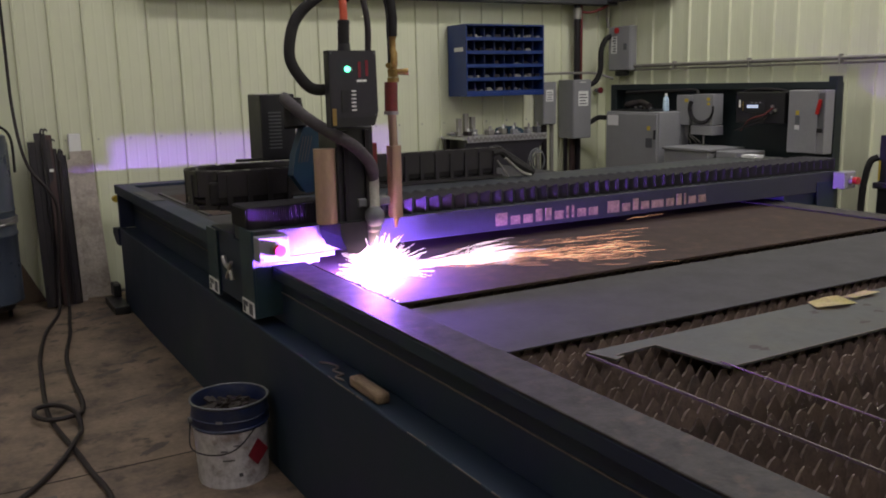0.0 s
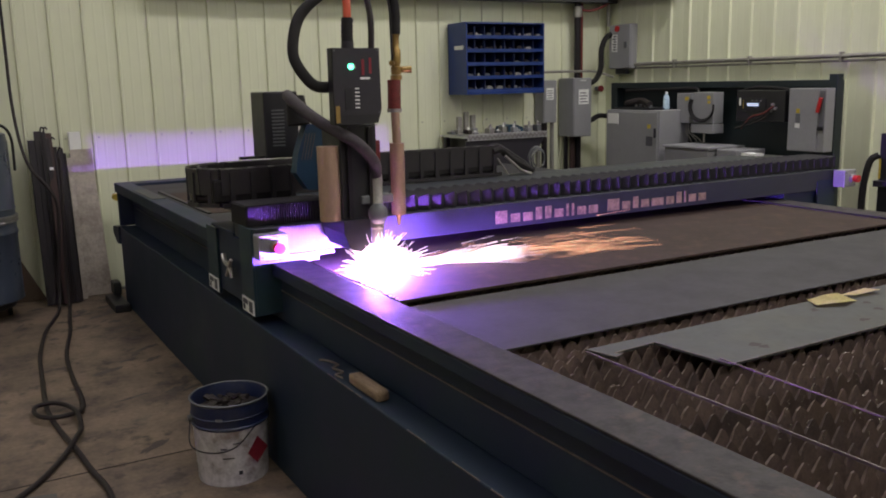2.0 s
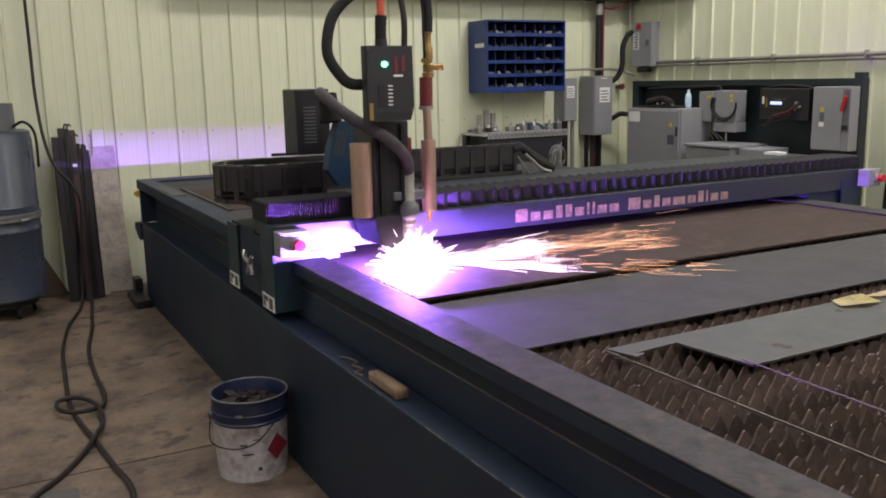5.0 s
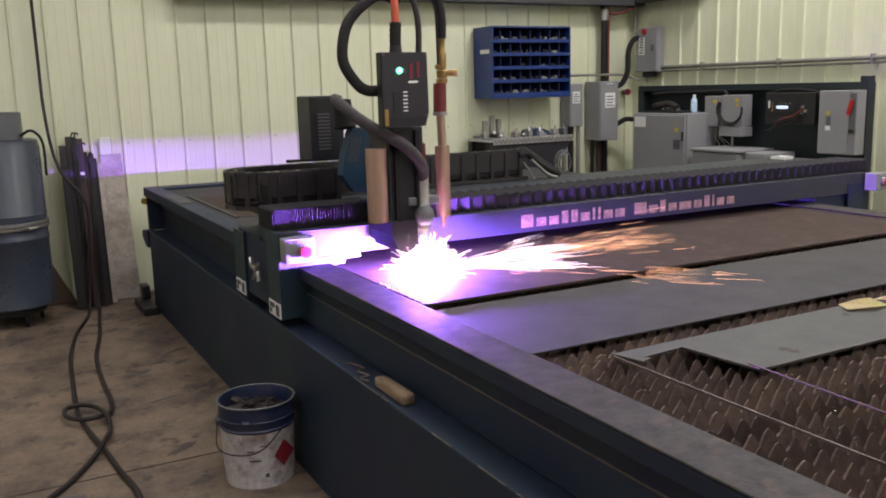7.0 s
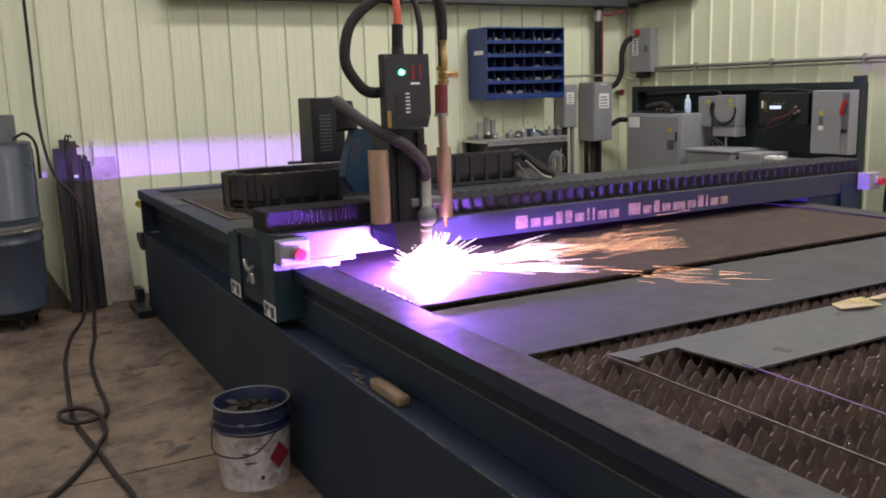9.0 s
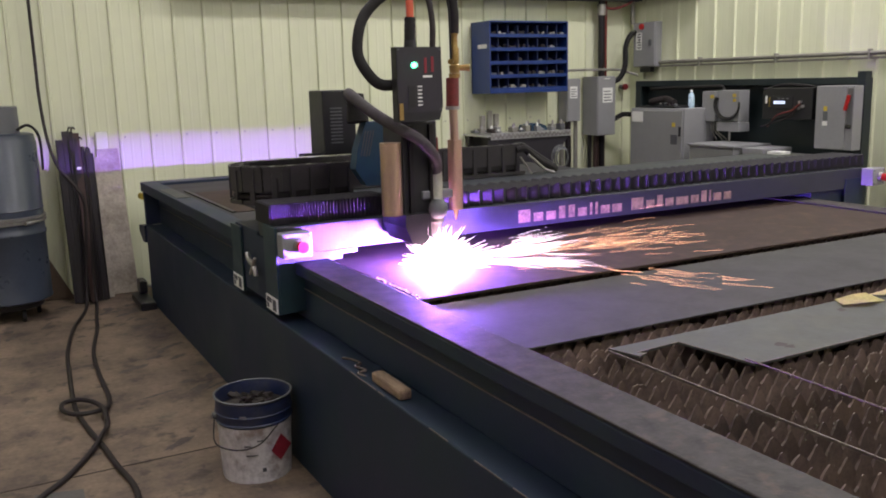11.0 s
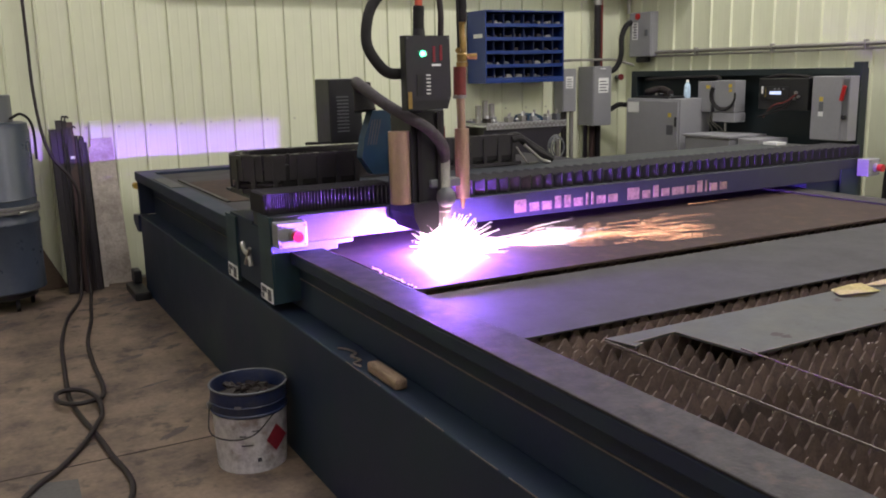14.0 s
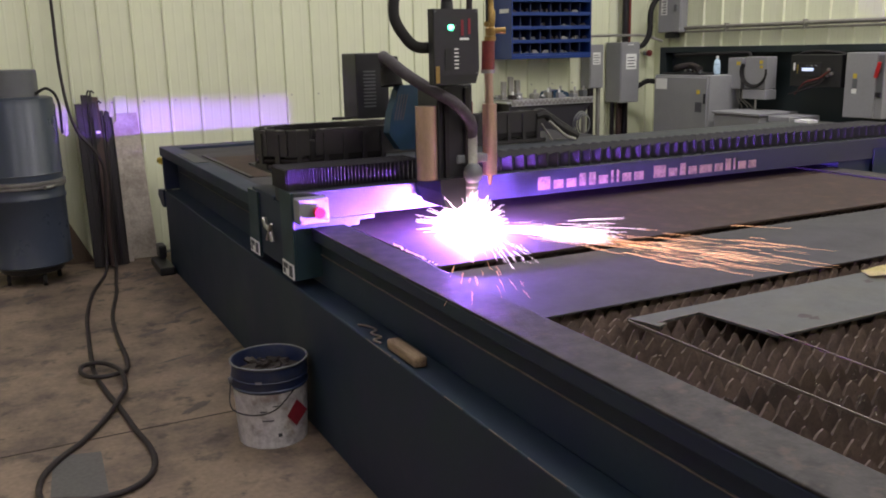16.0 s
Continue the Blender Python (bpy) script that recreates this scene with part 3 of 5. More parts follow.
def build_bellows():
    b = thing("bellows_cover", (2.8, 3.48, 0.955), "dark pleated bellows cover along the gantry beam", "bellows")
    y1 = GANTRY_Y + 0.265

    def pleat_mesh(half, high, deep, y0, mat, ridge=0.0012):
        """One fold: an upright ridge with a valley on either side, closed at the front and the top."""
        bm = bmesh.new()
        rows = []
        for x, f, z in ((-half, y0 + deep, high - deep * 0.5), (-ridge, y0, high), (ridge, y0, high), (half, y0 + deep, high - deep * 0.5)):
            rows.append([bm.verts.new((x, f - 3.48, 0.001)), bm.verts.new((x, f - 3.48, z)), bm.verts.new((x, y1 - 3.48, z)), bm.verts.new((x, y1 - 3.48, 0.001))])
        for p, q in zip(rows, rows[1:]):
            for k in range(3):
                bm.faces.new((p[k], q[k], q[k + 1], p[k + 1]))
        bmesh.ops.recalc_face_normals(bm, faces=bm.faces)
        me = bpy.data.meshes.new("pleat")
        bm.to_mesh(me)
        bm.free()
        me.materials.append(M[mat])
        return me

    wide, narrow = pleat_mesh(0.034, 0.074, 0.034, GANTRY_Y + 0.040, "pleat"), pleat_mesh(0.0090, 0.086, 0.015, GANTRY_Y + 0.070, "fold", 0.0024)
    for side, n, me in (("right", 48, wide), ("left", 44, narrow)):
        for k in range(n):
            ob = new("pleat", me)
            ob.parent = b
            PLEATS.append((ob, side, (k + 0.5) / n))
    part("end_plate", box(1.040, 1.0445, GANTRY_Y + 0.072, GANTRY_Y + 0.265, 0.956, 1.036, 0.001), "rubber", b)
    return b


bellows = build_bellows()


def pleat_x(side, f, t):
    dx = torch_dx(t)
    if side == "right":
        a, e = 1.800 + dx, 4.70
        return a + (e - a) * (f ** 0.96)
    a, e = 1.050, 1.600 + dx
    return a + (e - a) * f ** 1.55


# drag chain standing on edge behind the beam: a front run, a bend and a back run
def cells_mesh(name, xs, ys, zs, filled):
    """A closed mesh of the filled cells of a grid, with shared corners."""
    bm, corner = bmesh.new(), {}

    def v(i, j, k):
        if (i, j, k) not in corner:
            corner[i, j, k] = bm.verts.new((xs[i], ys[j], zs[k]))
        return corner[i, j, k]
    sides = (((1, 0, 0), ((1, 0, 0), (1, 1, 0), (1, 1, 1), (1, 0, 1))), ((-1, 0, 0), ((0, 0, 0), (0, 0, 1), (0, 1, 1), (0, 1, 0))),
             ((0, 1, 0), ((0, 1, 0), (0, 1, 1), (1, 1, 1), (1, 1, 0))), ((0, -1, 0), ((0, 0, 0), (1, 0, 0), (1, 0, 1), (0, 0, 1))),
             ((0, 0, 1), ((0, 0, 1), (1, 0, 1), (1, 1, 1), (0, 1, 1))), ((0, 0, -1), ((0, 0, 0), (0, 1, 0), (1, 1, 0), (1, 0, 0))))
    for i, j, k in filled:
        for (di, dj, dk), face in sides:
            if (i + di, j + dj, k + dk) not in filled:
                bm.faces.new([v(i + a, j + b, k + c) for a, b, c in face])
    me = bpy.data.meshes.new(name)
    bm.to_mesh(me)
    bm.free()
    return me


def link_mesh(half):
    """One chain link: two side plates with a post and a low window each, joined by crossbars."""
    xs = [half * q for q in (-1, -0.82, -0.22, 0.22, 0.82, 1)]
    ys, zs = (-0.030, -0.024, -0.020, 0.020, 0.024, 0.030), (0.008, 0.026, 0.062, 0.138, 0.156, 0.172)
    filled = set()
    for j in (0, 4):
        for i in range(5):
            filled |= {(i, j, 0), (i, j, 4)}
        for k in range(5):
            filled |= {(2, j, k)}
    for j in (1, 3):
        for i in range(5):
            filled |= {(i, j, 2), (i, j, 3), (i, j, 0), (i, j, 4)}
        filled |= {(2, j, 1)}
    filled |= {(2, 2, 0), (2, 2, 4)}
    me = cells_mesh("link", xs, ys, zs, filled)
    me.materials.append(M["chain"])
    return me


def chain_run(name, points, parent, me):
    run = new(name)
    run.empty_display_size = 0.05
    run.parent = parent
    for (ax, ay), (bx, by) in zip(points, points[1:]):
        ob = new("link", me)
        ob.parent = run
        ob.matrix_local = pose((ax + bx) / 2 - 1.6, (ay + by) / 2 - 3.8, 0, 0, 0, math.degrees(math.atan2(by - ay, bx - ax)))
    return run


def build_chain():
    c = thing("drag_chain", (1.6, 3.8, 1.0), "black plastic cable drag chain behind the gantry", "cable chain")
    yf, yb, bx = GANTRY_Y + 0.33, GANTRY_Y + 0.66, 1.205
    r = (yb - yf) / 2
    arcp = [(bx + r * math.cos(radians(a)), (yf + yb) / 2 + r * math.sin(radians(a))) for a in range(270, 89, -30)]
    me = link_mesh(0.0455)
    front = chain_run("front_run", [(bx + 0.09 * k, yf) for k in range(0, 5)], c, me)
    bend = chain_run("bend", arcp, c, me)
    chain_run("back_run", [(bx + 0.09 * k, yb) for k in [q - 0.9 for q in range(0, 18)]], c, me)
    # cables lying inside the chain
    part("inner_cable", box(1.14, 2.62, yb - 0.017, yb + 0.017, 1.030, 1.150, 0.012), "rubber", c, "black cable inside the chain")
    part("inner_cable", box(1.17, 1.52, yf - 0.017, yf + 0.017, 1.030, 1.130, 0.012), "rubber", front, "black cable inside the chain")
    for q in range(3):
        part("inner_cable", tube([(px, py, 1.040 + 0.030 * q) for px, py in arcp], 0.012, 8, 4), ("hose", "rubber", "hose")[q], bend, "black cable inside the chain", True)
    part("tray", box(1.06, 4.5, yf - 0.045, yb + 0.05, 0.992, 1.004), "beam", c, "dark support tray")
    for k in range(9):
        part("tray_bracket", box(1.2 + 0.4 * k, 1.23 + 0.4 * k, GANTRY_Y + 0.271, yb + 0.04, 0.93, 0.991), "machine", c)
    return c, front, bend


chain, chain_front, chain_bend = build_chain()


def build_chain_cables():
    rows = (([(2.60, 4.02, 1.15), (2.66, 4.02, 1.155), (2.74, 4.01, 1.105), (2.86, 4.0, 1.03)], 0.024, "rubber", "thick black cable bundle dropping from the drag chain end"),
            ([(2.60, 3.98, 1.14), (2.66, 3.98, 1.145), (2.74, 3.98, 1.085), (2.86, 3.97, 1.020)], 0.020, "rubber", "black cable bundle dropping from the drag chain end"),
            ([(2.60, 3.93, 1.105), (2.63, 3.93, 1.065), (2.67, 3.93, 1.012)], 0.005, "galv", "thin pale cable hanging by the drag chain end"),
            ([(2.65, 3.93, 1.115), (2.70, 3.93, 1.075), (2.76, 3.93, 1.03), (2.82, 3.93, 1.010)], 0.008, "galv", "pale grey flexible conduit by the drag chain end"))
    for pts, r, mat, text in rows:
        c = thing("machine_cable", pts[0], text, "cable", "chain cables")
        part("cable", tube(pts, r, 8), mat, c, "", True)
    c = thing("cable_coil", (2.84, 4.0, 1.005), "pale grey flexible conduit coiled beside the drag chain", "cable", "chain cables")
    for k in range(3):
        r = 0.040 + 0.007 * k
        part("loop", tube([(2.845 + r * math.cos(a), 4.04 + 0.012 * k, 1.075 + 1.25 * r * math.sin(a)) for a in [radians(v) for v in range(-60, 241, 20)]], 0.0042, 8, 4), "greyd", c, "", True)


build_chain_cables()


# ---- the torch carriage (coordinates at its place at 12.5 s) ----
def build_carriage():
    c = thing("torch_carriage", (1.60, 3.2, 0.96), "plasma torch carriage with height control box and hoses", "torch carriage")
    # control box
    b = part("control_box", prism([(1.4251, 1.6408), (1.6108, 1.6408), (1.6147, 1.4234), (1.5993, 1.3724), (1.4261, 1.3695)], "y", 2.9301, 2.972), "black", c, "black torch height control box")
    part("face_plate", box(1.428, 1.6098, 2.9277, 2.9296, 1.4042, 1.6389), "boxface", b, "black front face")
    part("indicator", rod((1.4949, 2.9277, 1.5754), (1.4949, 2.9215, 1.5754), 0.0101, seg=16), "led", b, "lit green indicator")
    for dz in (0, 0.008):
        part("print", box(1.4925, 1.5146, 2.9258, 2.9272, 1.5706 + dz, 1.5735 + dz), "white", b)
    # red emblem as plain bars
    part("emblem", box(1.5377, 1.5483, 2.9258, 2.9272, 1.5456, 1.6014), "redd", b, "red emblem bars")
    part("emblem", box(1.5666, 1.5771, 2.9258, 2.9272, 1.5504, 1.6062), "redd", b)
    part("print", box(1.5319, 1.5694, 2.9258, 2.9272, 1.5302, 1.5379), "white", b)
    part("switch_panel", box(1.4694, 1.4973, 2.9248, 2.9272, 1.4234, 1.5004), "black", b)
    for k in range(6):
        part("print", box(1.5088, 1.5262, 2.9258, 2.9272, 1.4282 + k * 0.01347, 1.433 + k * 0.01347), "white", b)
    for bx_, bz_ in ((1.434, 1.632), (1.604, 1.632), (1.434, 1.411), (1.604, 1.411)):
        part("screw", rod((bx_, 2.9278, bz_), (bx_, 2.9262, bz_), 0.0035, seg=8), "greyd", b)
    part("cable_gland", rod((1.5156, 2.9927, 1.6405), (1.5156, 2.9927, 1.668), 0.0245, 0.0225, 14), "black", c, "black cable gland", True)
    part("tag", box(1.4319, 1.4473, 2.9258, 2.9272, 1.3772, 1.4379), "brass", b, "tan side tag")
    # slide and mount
    part("slide", box(1.4717, 1.6227, 3.0015, 3.1757, 1.0066, 1.3687, 0.006), "black", c)
    part("slide_rail", box(1.4959, 1.5124, 2.987, 3.001, 1.0163, 1.3551), "darksteel", c)
    part("slide_rail", box(1.583, 1.5995, 2.987, 3.001, 1.0163, 1.3551), "darksteel", c)
    part("mount_plate", box(1.53, 1.7, 3.285, 3.335, 0.9, 1.2, 0.005), "machine", c)
    part("lower_bracket", prism([(1.4601, 1.0163), (1.5685, 1.0163), (1.5685, 0.9195), (1.525, 0.8885), (1.4862, 0.905), (1.4601, 0.9679)], "y", 2.9628, 3.1757), "black", c)
    part("clamp", box(1.5492, 1.6847, 2.9918, 3.0499, 1.0647, 1.0986, 0.006), "greyd", c)
    # heat shield tube on the left
    part("shield_tube", rod((1.4233, 3.0015, 1.0163), (1.4233, 3.0015, 1.2922), 0.0395, 0.0405, 24), "copper", c, "tan heat-stained metal tube", True)
    # plasma torch barrel with its knob
    part("torch_barrel", lathe([(0.00097, 1.1809), (0.02323, 1.1789), (0.02517, 1.1664), (0.02517, 1.055), (0.02904, 1.0502), (0.02904, 0.9728), (0.02323, 0.9679), (0.02226, 0.9147), (0.01162, 0.8924), (0.00097, 0.8924)], 1.614, 3.0015, 24), "galv", c, "steel torch barrel", True)
    part("knob", lathe([(0.00097, 1.0696), (0.01936, 1.0676), (0.03485, 1.0502), (0.03775, 1.0279), (0.03194, 1.0066), (0.01742, 0.995), (0.00097, 0.9941)], 1.598, 2.9579, 24), "greyd", c, "round metal clamp knob", True)
    # Cup added under the barrel; its rim cuts off the upward arc light.
    part("shield_cup", lathe([(0.012, 0.905), (0.024, 0.893), (0.034, 0.870), (0.034, 0.826), (0.0335, 0.824), (0.001, 0.824)], 1.6137, 3.0015, 24), "copper", c, "added nozzle cup that cuts off upward arc light", True)
    # Unseen lip added to stop arc light reaching the right wall.
    guard = bmesh.new()
    rings = [[guard.verts.new((1.6137 + q * math.cos(radians(a)), 3.0015 + q * math.sin(radians(a)), z)) for q, z in ((0.060, 0.8225), (0.060, 0.851), (0.063, 0.851), (0.063, 0.8225))] for a in range(2, 39, 6)]
    for a, b in zip(rings, rings[1:]):
        for k in range(4):
            guard.faces.new((a[k], a[(k + 1) % 4], b[(k + 1) % 4], b[k]))
    guard.faces.new(rings[0])
    guard.faces.new(rings[-1])
    part("spatter_guard", guard, "copper", c, "added lip that keeps arc light off the right wall")
    # gas torch on the right
    o = part("gas_torch", rod((1.7839, 3.1492, 0.990), (1.7839, 3.1492, 1.2784), 0.02946, 0.02946, 24), "copper", c, "copper gas torch tube", True)
    part("tip", rod((1.7839, 3.1492, 0.945), (1.7839, 3.1492, 0.991), 0.0055, 0.01219, 12), "brass", o, "brass tip", True)
    part("stem", rod((1.7839, 3.1492, 1.2773), (1.780, 3.1492, 1.4100), 0.01727, 0.01727, 16), "copper", o, "", True)
    part("collar", rod((1.778, 3.1492, 1.4010), (1.778, 3.1492, 1.4148), 0.02946, 0.02946, 16), "steel", o, "", True)
    part("grip", rod((1.778, 3.1492, 1.4148), (1.780, 3.1492, 1.5273), 0.02642, 0.02642, 20), "redpaint", o, "worn red grip", True)
    part("collar", rod((1.79, 3.1492, 1.5273), (1.79, 3.1492, 1.5456), 0.02337, 0.02337, 12), "brass", o, "", True)
    part("valve_body", lathe([(0.00102, 1.5456), (0.02032, 1.5476), (0.02235, 1.576), (0.01626, 1.5811), (0.0193, 1.6014), (0.0193, 1.6421), (0.01422, 1.6522), (0.01422, 1.6929), (0.01829, 1.703), (0.00102, 1.7234)], 1.791, 3.1492, 16), "brass", o, "brass valve body", True)
    part("valve_knob", rod((1.8063, 3.1391, 1.5669), (1.8439, 3.1188, 1.5669), 0.01118, 0.01422, 12), "brass", o, "", True)
    part("valve_knob", rod((1.7717, 3.1391, 1.5913), (1.7555, 3.1188, 1.5913), 0.00914, 0.01118, 12), "brass", o, "", True)
    part("hose", tube([(1.792, 3.1492, 1.703), (1.7931, 3.1492, 1.7843), (1.7829, 3.1594, 1.8656), (1.7575, 3.2102, 1.9469), (1.7067, 3.3016, 1.9875)], 0.0193, 10), "rubber", o, "black gas hose", True)
    part("hose", tube([(1.7697, 3.1391, 1.6014), (1.7677, 3.1391, 1.703), (1.7656, 3.1492, 1.825), (1.7473, 3.2102, 1.9367), (1.6965, 3.3016, 1.9774)], 0.00508, 8), "rubber", o, "", True)
    # hoses and cables
    part("cable", tube([(1.5156, 2.9927, 1.6428), (1.5156, 2.9927, 1.6928), (1.5185, 2.9927, 1.7505)], 0.0202, 12, 6, ripple=0.12), "rubber", c, "black wrapped cable end", True)
    part("cable", tube([(1.5185, 2.9927, 1.7457), (1.5204, 3.0023, 1.8275), (1.5252, 3.06, 1.914), (1.5396, 3.1562, 1.9525)], 0.01443, 12), "orange", c, "orange-red cable", True)
    part("cable", tube([(1.6243, 3.0215, 1.6351), (1.6262, 3.0215, 1.7409), (1.6166, 3.0408, 1.8371), (1.5877, 3.0792, 1.914), (1.5396, 3.1562, 1.9429)], 0.01154, 10), "hose", c, "brown hose", True)
    part("hose_loop", tube([(1.4578, 3.0023, 1.5052), (1.4001, 3.0119, 1.5081), (1.366, 3.0311, 1.5389), (1.334, 3.06, 1.611), (1.345, 3.0792, 1.6928), (1.3809, 3.0985, 1.7649), (1.453, 3.1177, 1.8275), (1.5396, 3.1562, 1.8659), (1.6166, 3.1754, 1.8467)], 0.0205, 14, 10), "rubber", c, "thick black hose loop", True)
    part("torch_lead", tube([(1.52, 3.52, 1.40), (1.43, 3.40, 1.470), (1.385, 3.25, 1.462), (1.398, 3.10, 1.405), (1.446, 3.0, 1.352), (1.512, 2.945, 1.305), (1.572, 2.95, 1.248), (1.606, 2.98, 1.205), (1.612, 3.0, 1.165)], 0.022, 14, 10, ripple=0.03), "sleeve", c, "dusty grey-black torch lead", True)
    # motor box and cover behind
    mb = part("motor_box", box(1.416, 1.572, 3.677, 3.8501, 1.203, 1.4884, 0.006), "black", c, "black vented motor box")
    for k in range(11):
        part("vent", box(1.450, 1.5061, 3.6743, 3.6765, 1.255 + k * 0.01515, 1.2610 + k * 0.01515), "greyd", mb)
    part("rod", rod((1.2975, 3.677, 1.2125), (1.4706, 3.6986, 1.2092), 0.00649, seg=8), "rubber", mb)
    cv = part("motor_cover", prism([(1.5128, 1.354), (1.6844, 1.354), (1.6844, 1.0836), (1.5076, 1.0836), (1.4576, 1.1564), (1.4712, 1.2396)], "y", 3.4311, 3.4935), "teal", c, "teal motor cover")
    for k in range(4):
        part("slot", prism([(1.4816 + 0.01248 * k, 1.2105), (1.4868 + 0.01248 * k, 1.2105), (1.5128 + 0.01248 * k, 1.3176), (1.5076 + 0.01248 * k, 1.3176)], "y", 3.4285, 3.4306), "ink", cv)
    part("neck", rod((1.4868, 3.4519, 1.354), (1.4868, 3.4727, 1.4684), 0.0468, 0.0364, 16), "rubber", c, "", True)
    part("holder", box(1.690, 1.730, 3.19, 3.27, 1.0, 1.29, 0.004), "redpaint", c, "dark red torch holder")
    return c


carriage = build_carriage()


# ---- arc and sparks ----
ARC = Vector((1.6137, 3.0015, 0.8130))


def streaks(rng, n, reach, spread, lift, r, near=0.05, bunch=1.7):
    """Thin tapering needles that fly from the arc along +x."""
    bm = bmesh.new()
    for _ in range(n):
        a = radians(rng.gauss(0, spread))
        e = radians(abs(rng.gauss(0, lift)))
        d = Vector((math.cos(a) * math.cos(e), math.sin(a) * math.cos(e), math.sin(e)))
        s = near + reach * rng.random() ** bunch
        ln = rng.uniform(0.03, 0.14) * (0.5 + s / reach)
        p0 = d * s
        p1 = d * (s + ln)
        p0.z -= 0.05 * s * s
        p1.z -= 0.05 * (s + ln) ** 2
        p0.z, p1.z = max(p0.z, -0.007), max(p1.z, -0.007)
        rod(p0, p1, r * rng.uniform(0.5, 1.2), r * 0.3, 4, bm)
    return bm


def build_arc():
    a = thing("plasma_arc", ARC, "blinding violet-white plasma arc at the torch tip", "plasma arc")
    BASE[a] = Vector((0, 0, 0))
    bm = bmesh.new()
    bmesh.ops.create_icosphere(bm, subdivisions=2, radius=0.007)
    part("core", bm, "arc", a)
    return a


def build_sparks():
    rng = random.Random(11)
    s = thing("spark_spray", ARC, "orange and white sparks streaming from the arc", "sparks")
    BASE[s] = Vector((0, 0, 0))
    out = []
    for k in range(5):
        out.append(part("spark_fan", streaks(rng, 80, 1.0, 5, 2.8, 0.00026, 0.05, 1.5), "spark", s, "long orange spark trails"))
    for k in range(4):
        out.append(part("spark_fan", streaks(rng, 80, 0.44, 5, 3.5, 0.0004, 0.035), "sparkglare", s, "dense white-hot spark trails"))
    # needle dome that stands in for the arc's glare, longer towards the camera
    burst = bmesh.new()
    for _ in range(1900):
        az = rng.uniform(0, 2 * math.pi)
        el = math.asin(0.98 * rng.random() ** 1.25)
        d = Vector((math.cos(az) * math.cos(el), math.sin(az) * math.cos(el), math.sin(el)))
        size = 0.088 + 0.085 * max(0.0, -d.y) * math.cos(el)
        q = rng.uniform(0.014, size * 0.8)
        far = size * (1 + (0.75 * rng.random() if rng.random() < 0.12 else rng.uniform(-0.1, 0.08)))
        rod(d * q, d * max(far, q + 0.01), 0.0008, 0.0003, 4, burst)
    out.append(part("spark_burst", burst, "sparkglare", s, "short white sparks and needles standing in for the arc glare"))
    return s, out


def build_slag():
    rng = random.Random(21)
    w = thing("molten_slag", (1.28, 2.72, 0.8015), "glowing slag along the cut edge of the plate", "slag")
    for k in range(16):
        y = 2.56 + 0.024 * k + rng.uniform(-0.01, 0.01)
        bm = bmesh.new()
        size = (rng.uniform(0.0015, 0.0045), rng.uniform(0.004, 0.022) * (0.5 + k / 20), rng.uniform(0.0012, 0.0035))
        bmesh.ops.create_icosphere(bm, subdivisions=2, radius=1, matrix=Matrix.LocRotScale((1.282 + rng.uniform(-0.006, 0.006), y, 0.8025), Euler((0, 0, rng.uniform(-0.5, 0.5))), size))
        for v in bm.verts:
            v.co += Vector((rng.uniform(-1, 1), rng.uniform(-1, 1), rng.uniform(-0.5, 1))) * 0.0014
        part("bead", bm, "slagglow", w)


build_slag()
arc = build_arc()
sparks, bundles = build_sparks()


# ---- things along the back wall ----
def label_plate(parent, x0, x1, y, z0, z1, rows=4):
    p = part("label", box(x0, x1, y - 0.002, y - 0.0004, z0, z1), "white", parent, "white printed label")
    h = (z1 - z0) / (rows + 1)
    for k in range(rows):
        part("print", box(x0 + (x1 - x0) * 0.12, x1 - (x1 - x0) * (0.12 + 0.12 * (k % 2)), y - 0.0035, y - 0.0022, z0 + h * (k + 0.6), z0 + h * (k + 0.95)), "ink", p)


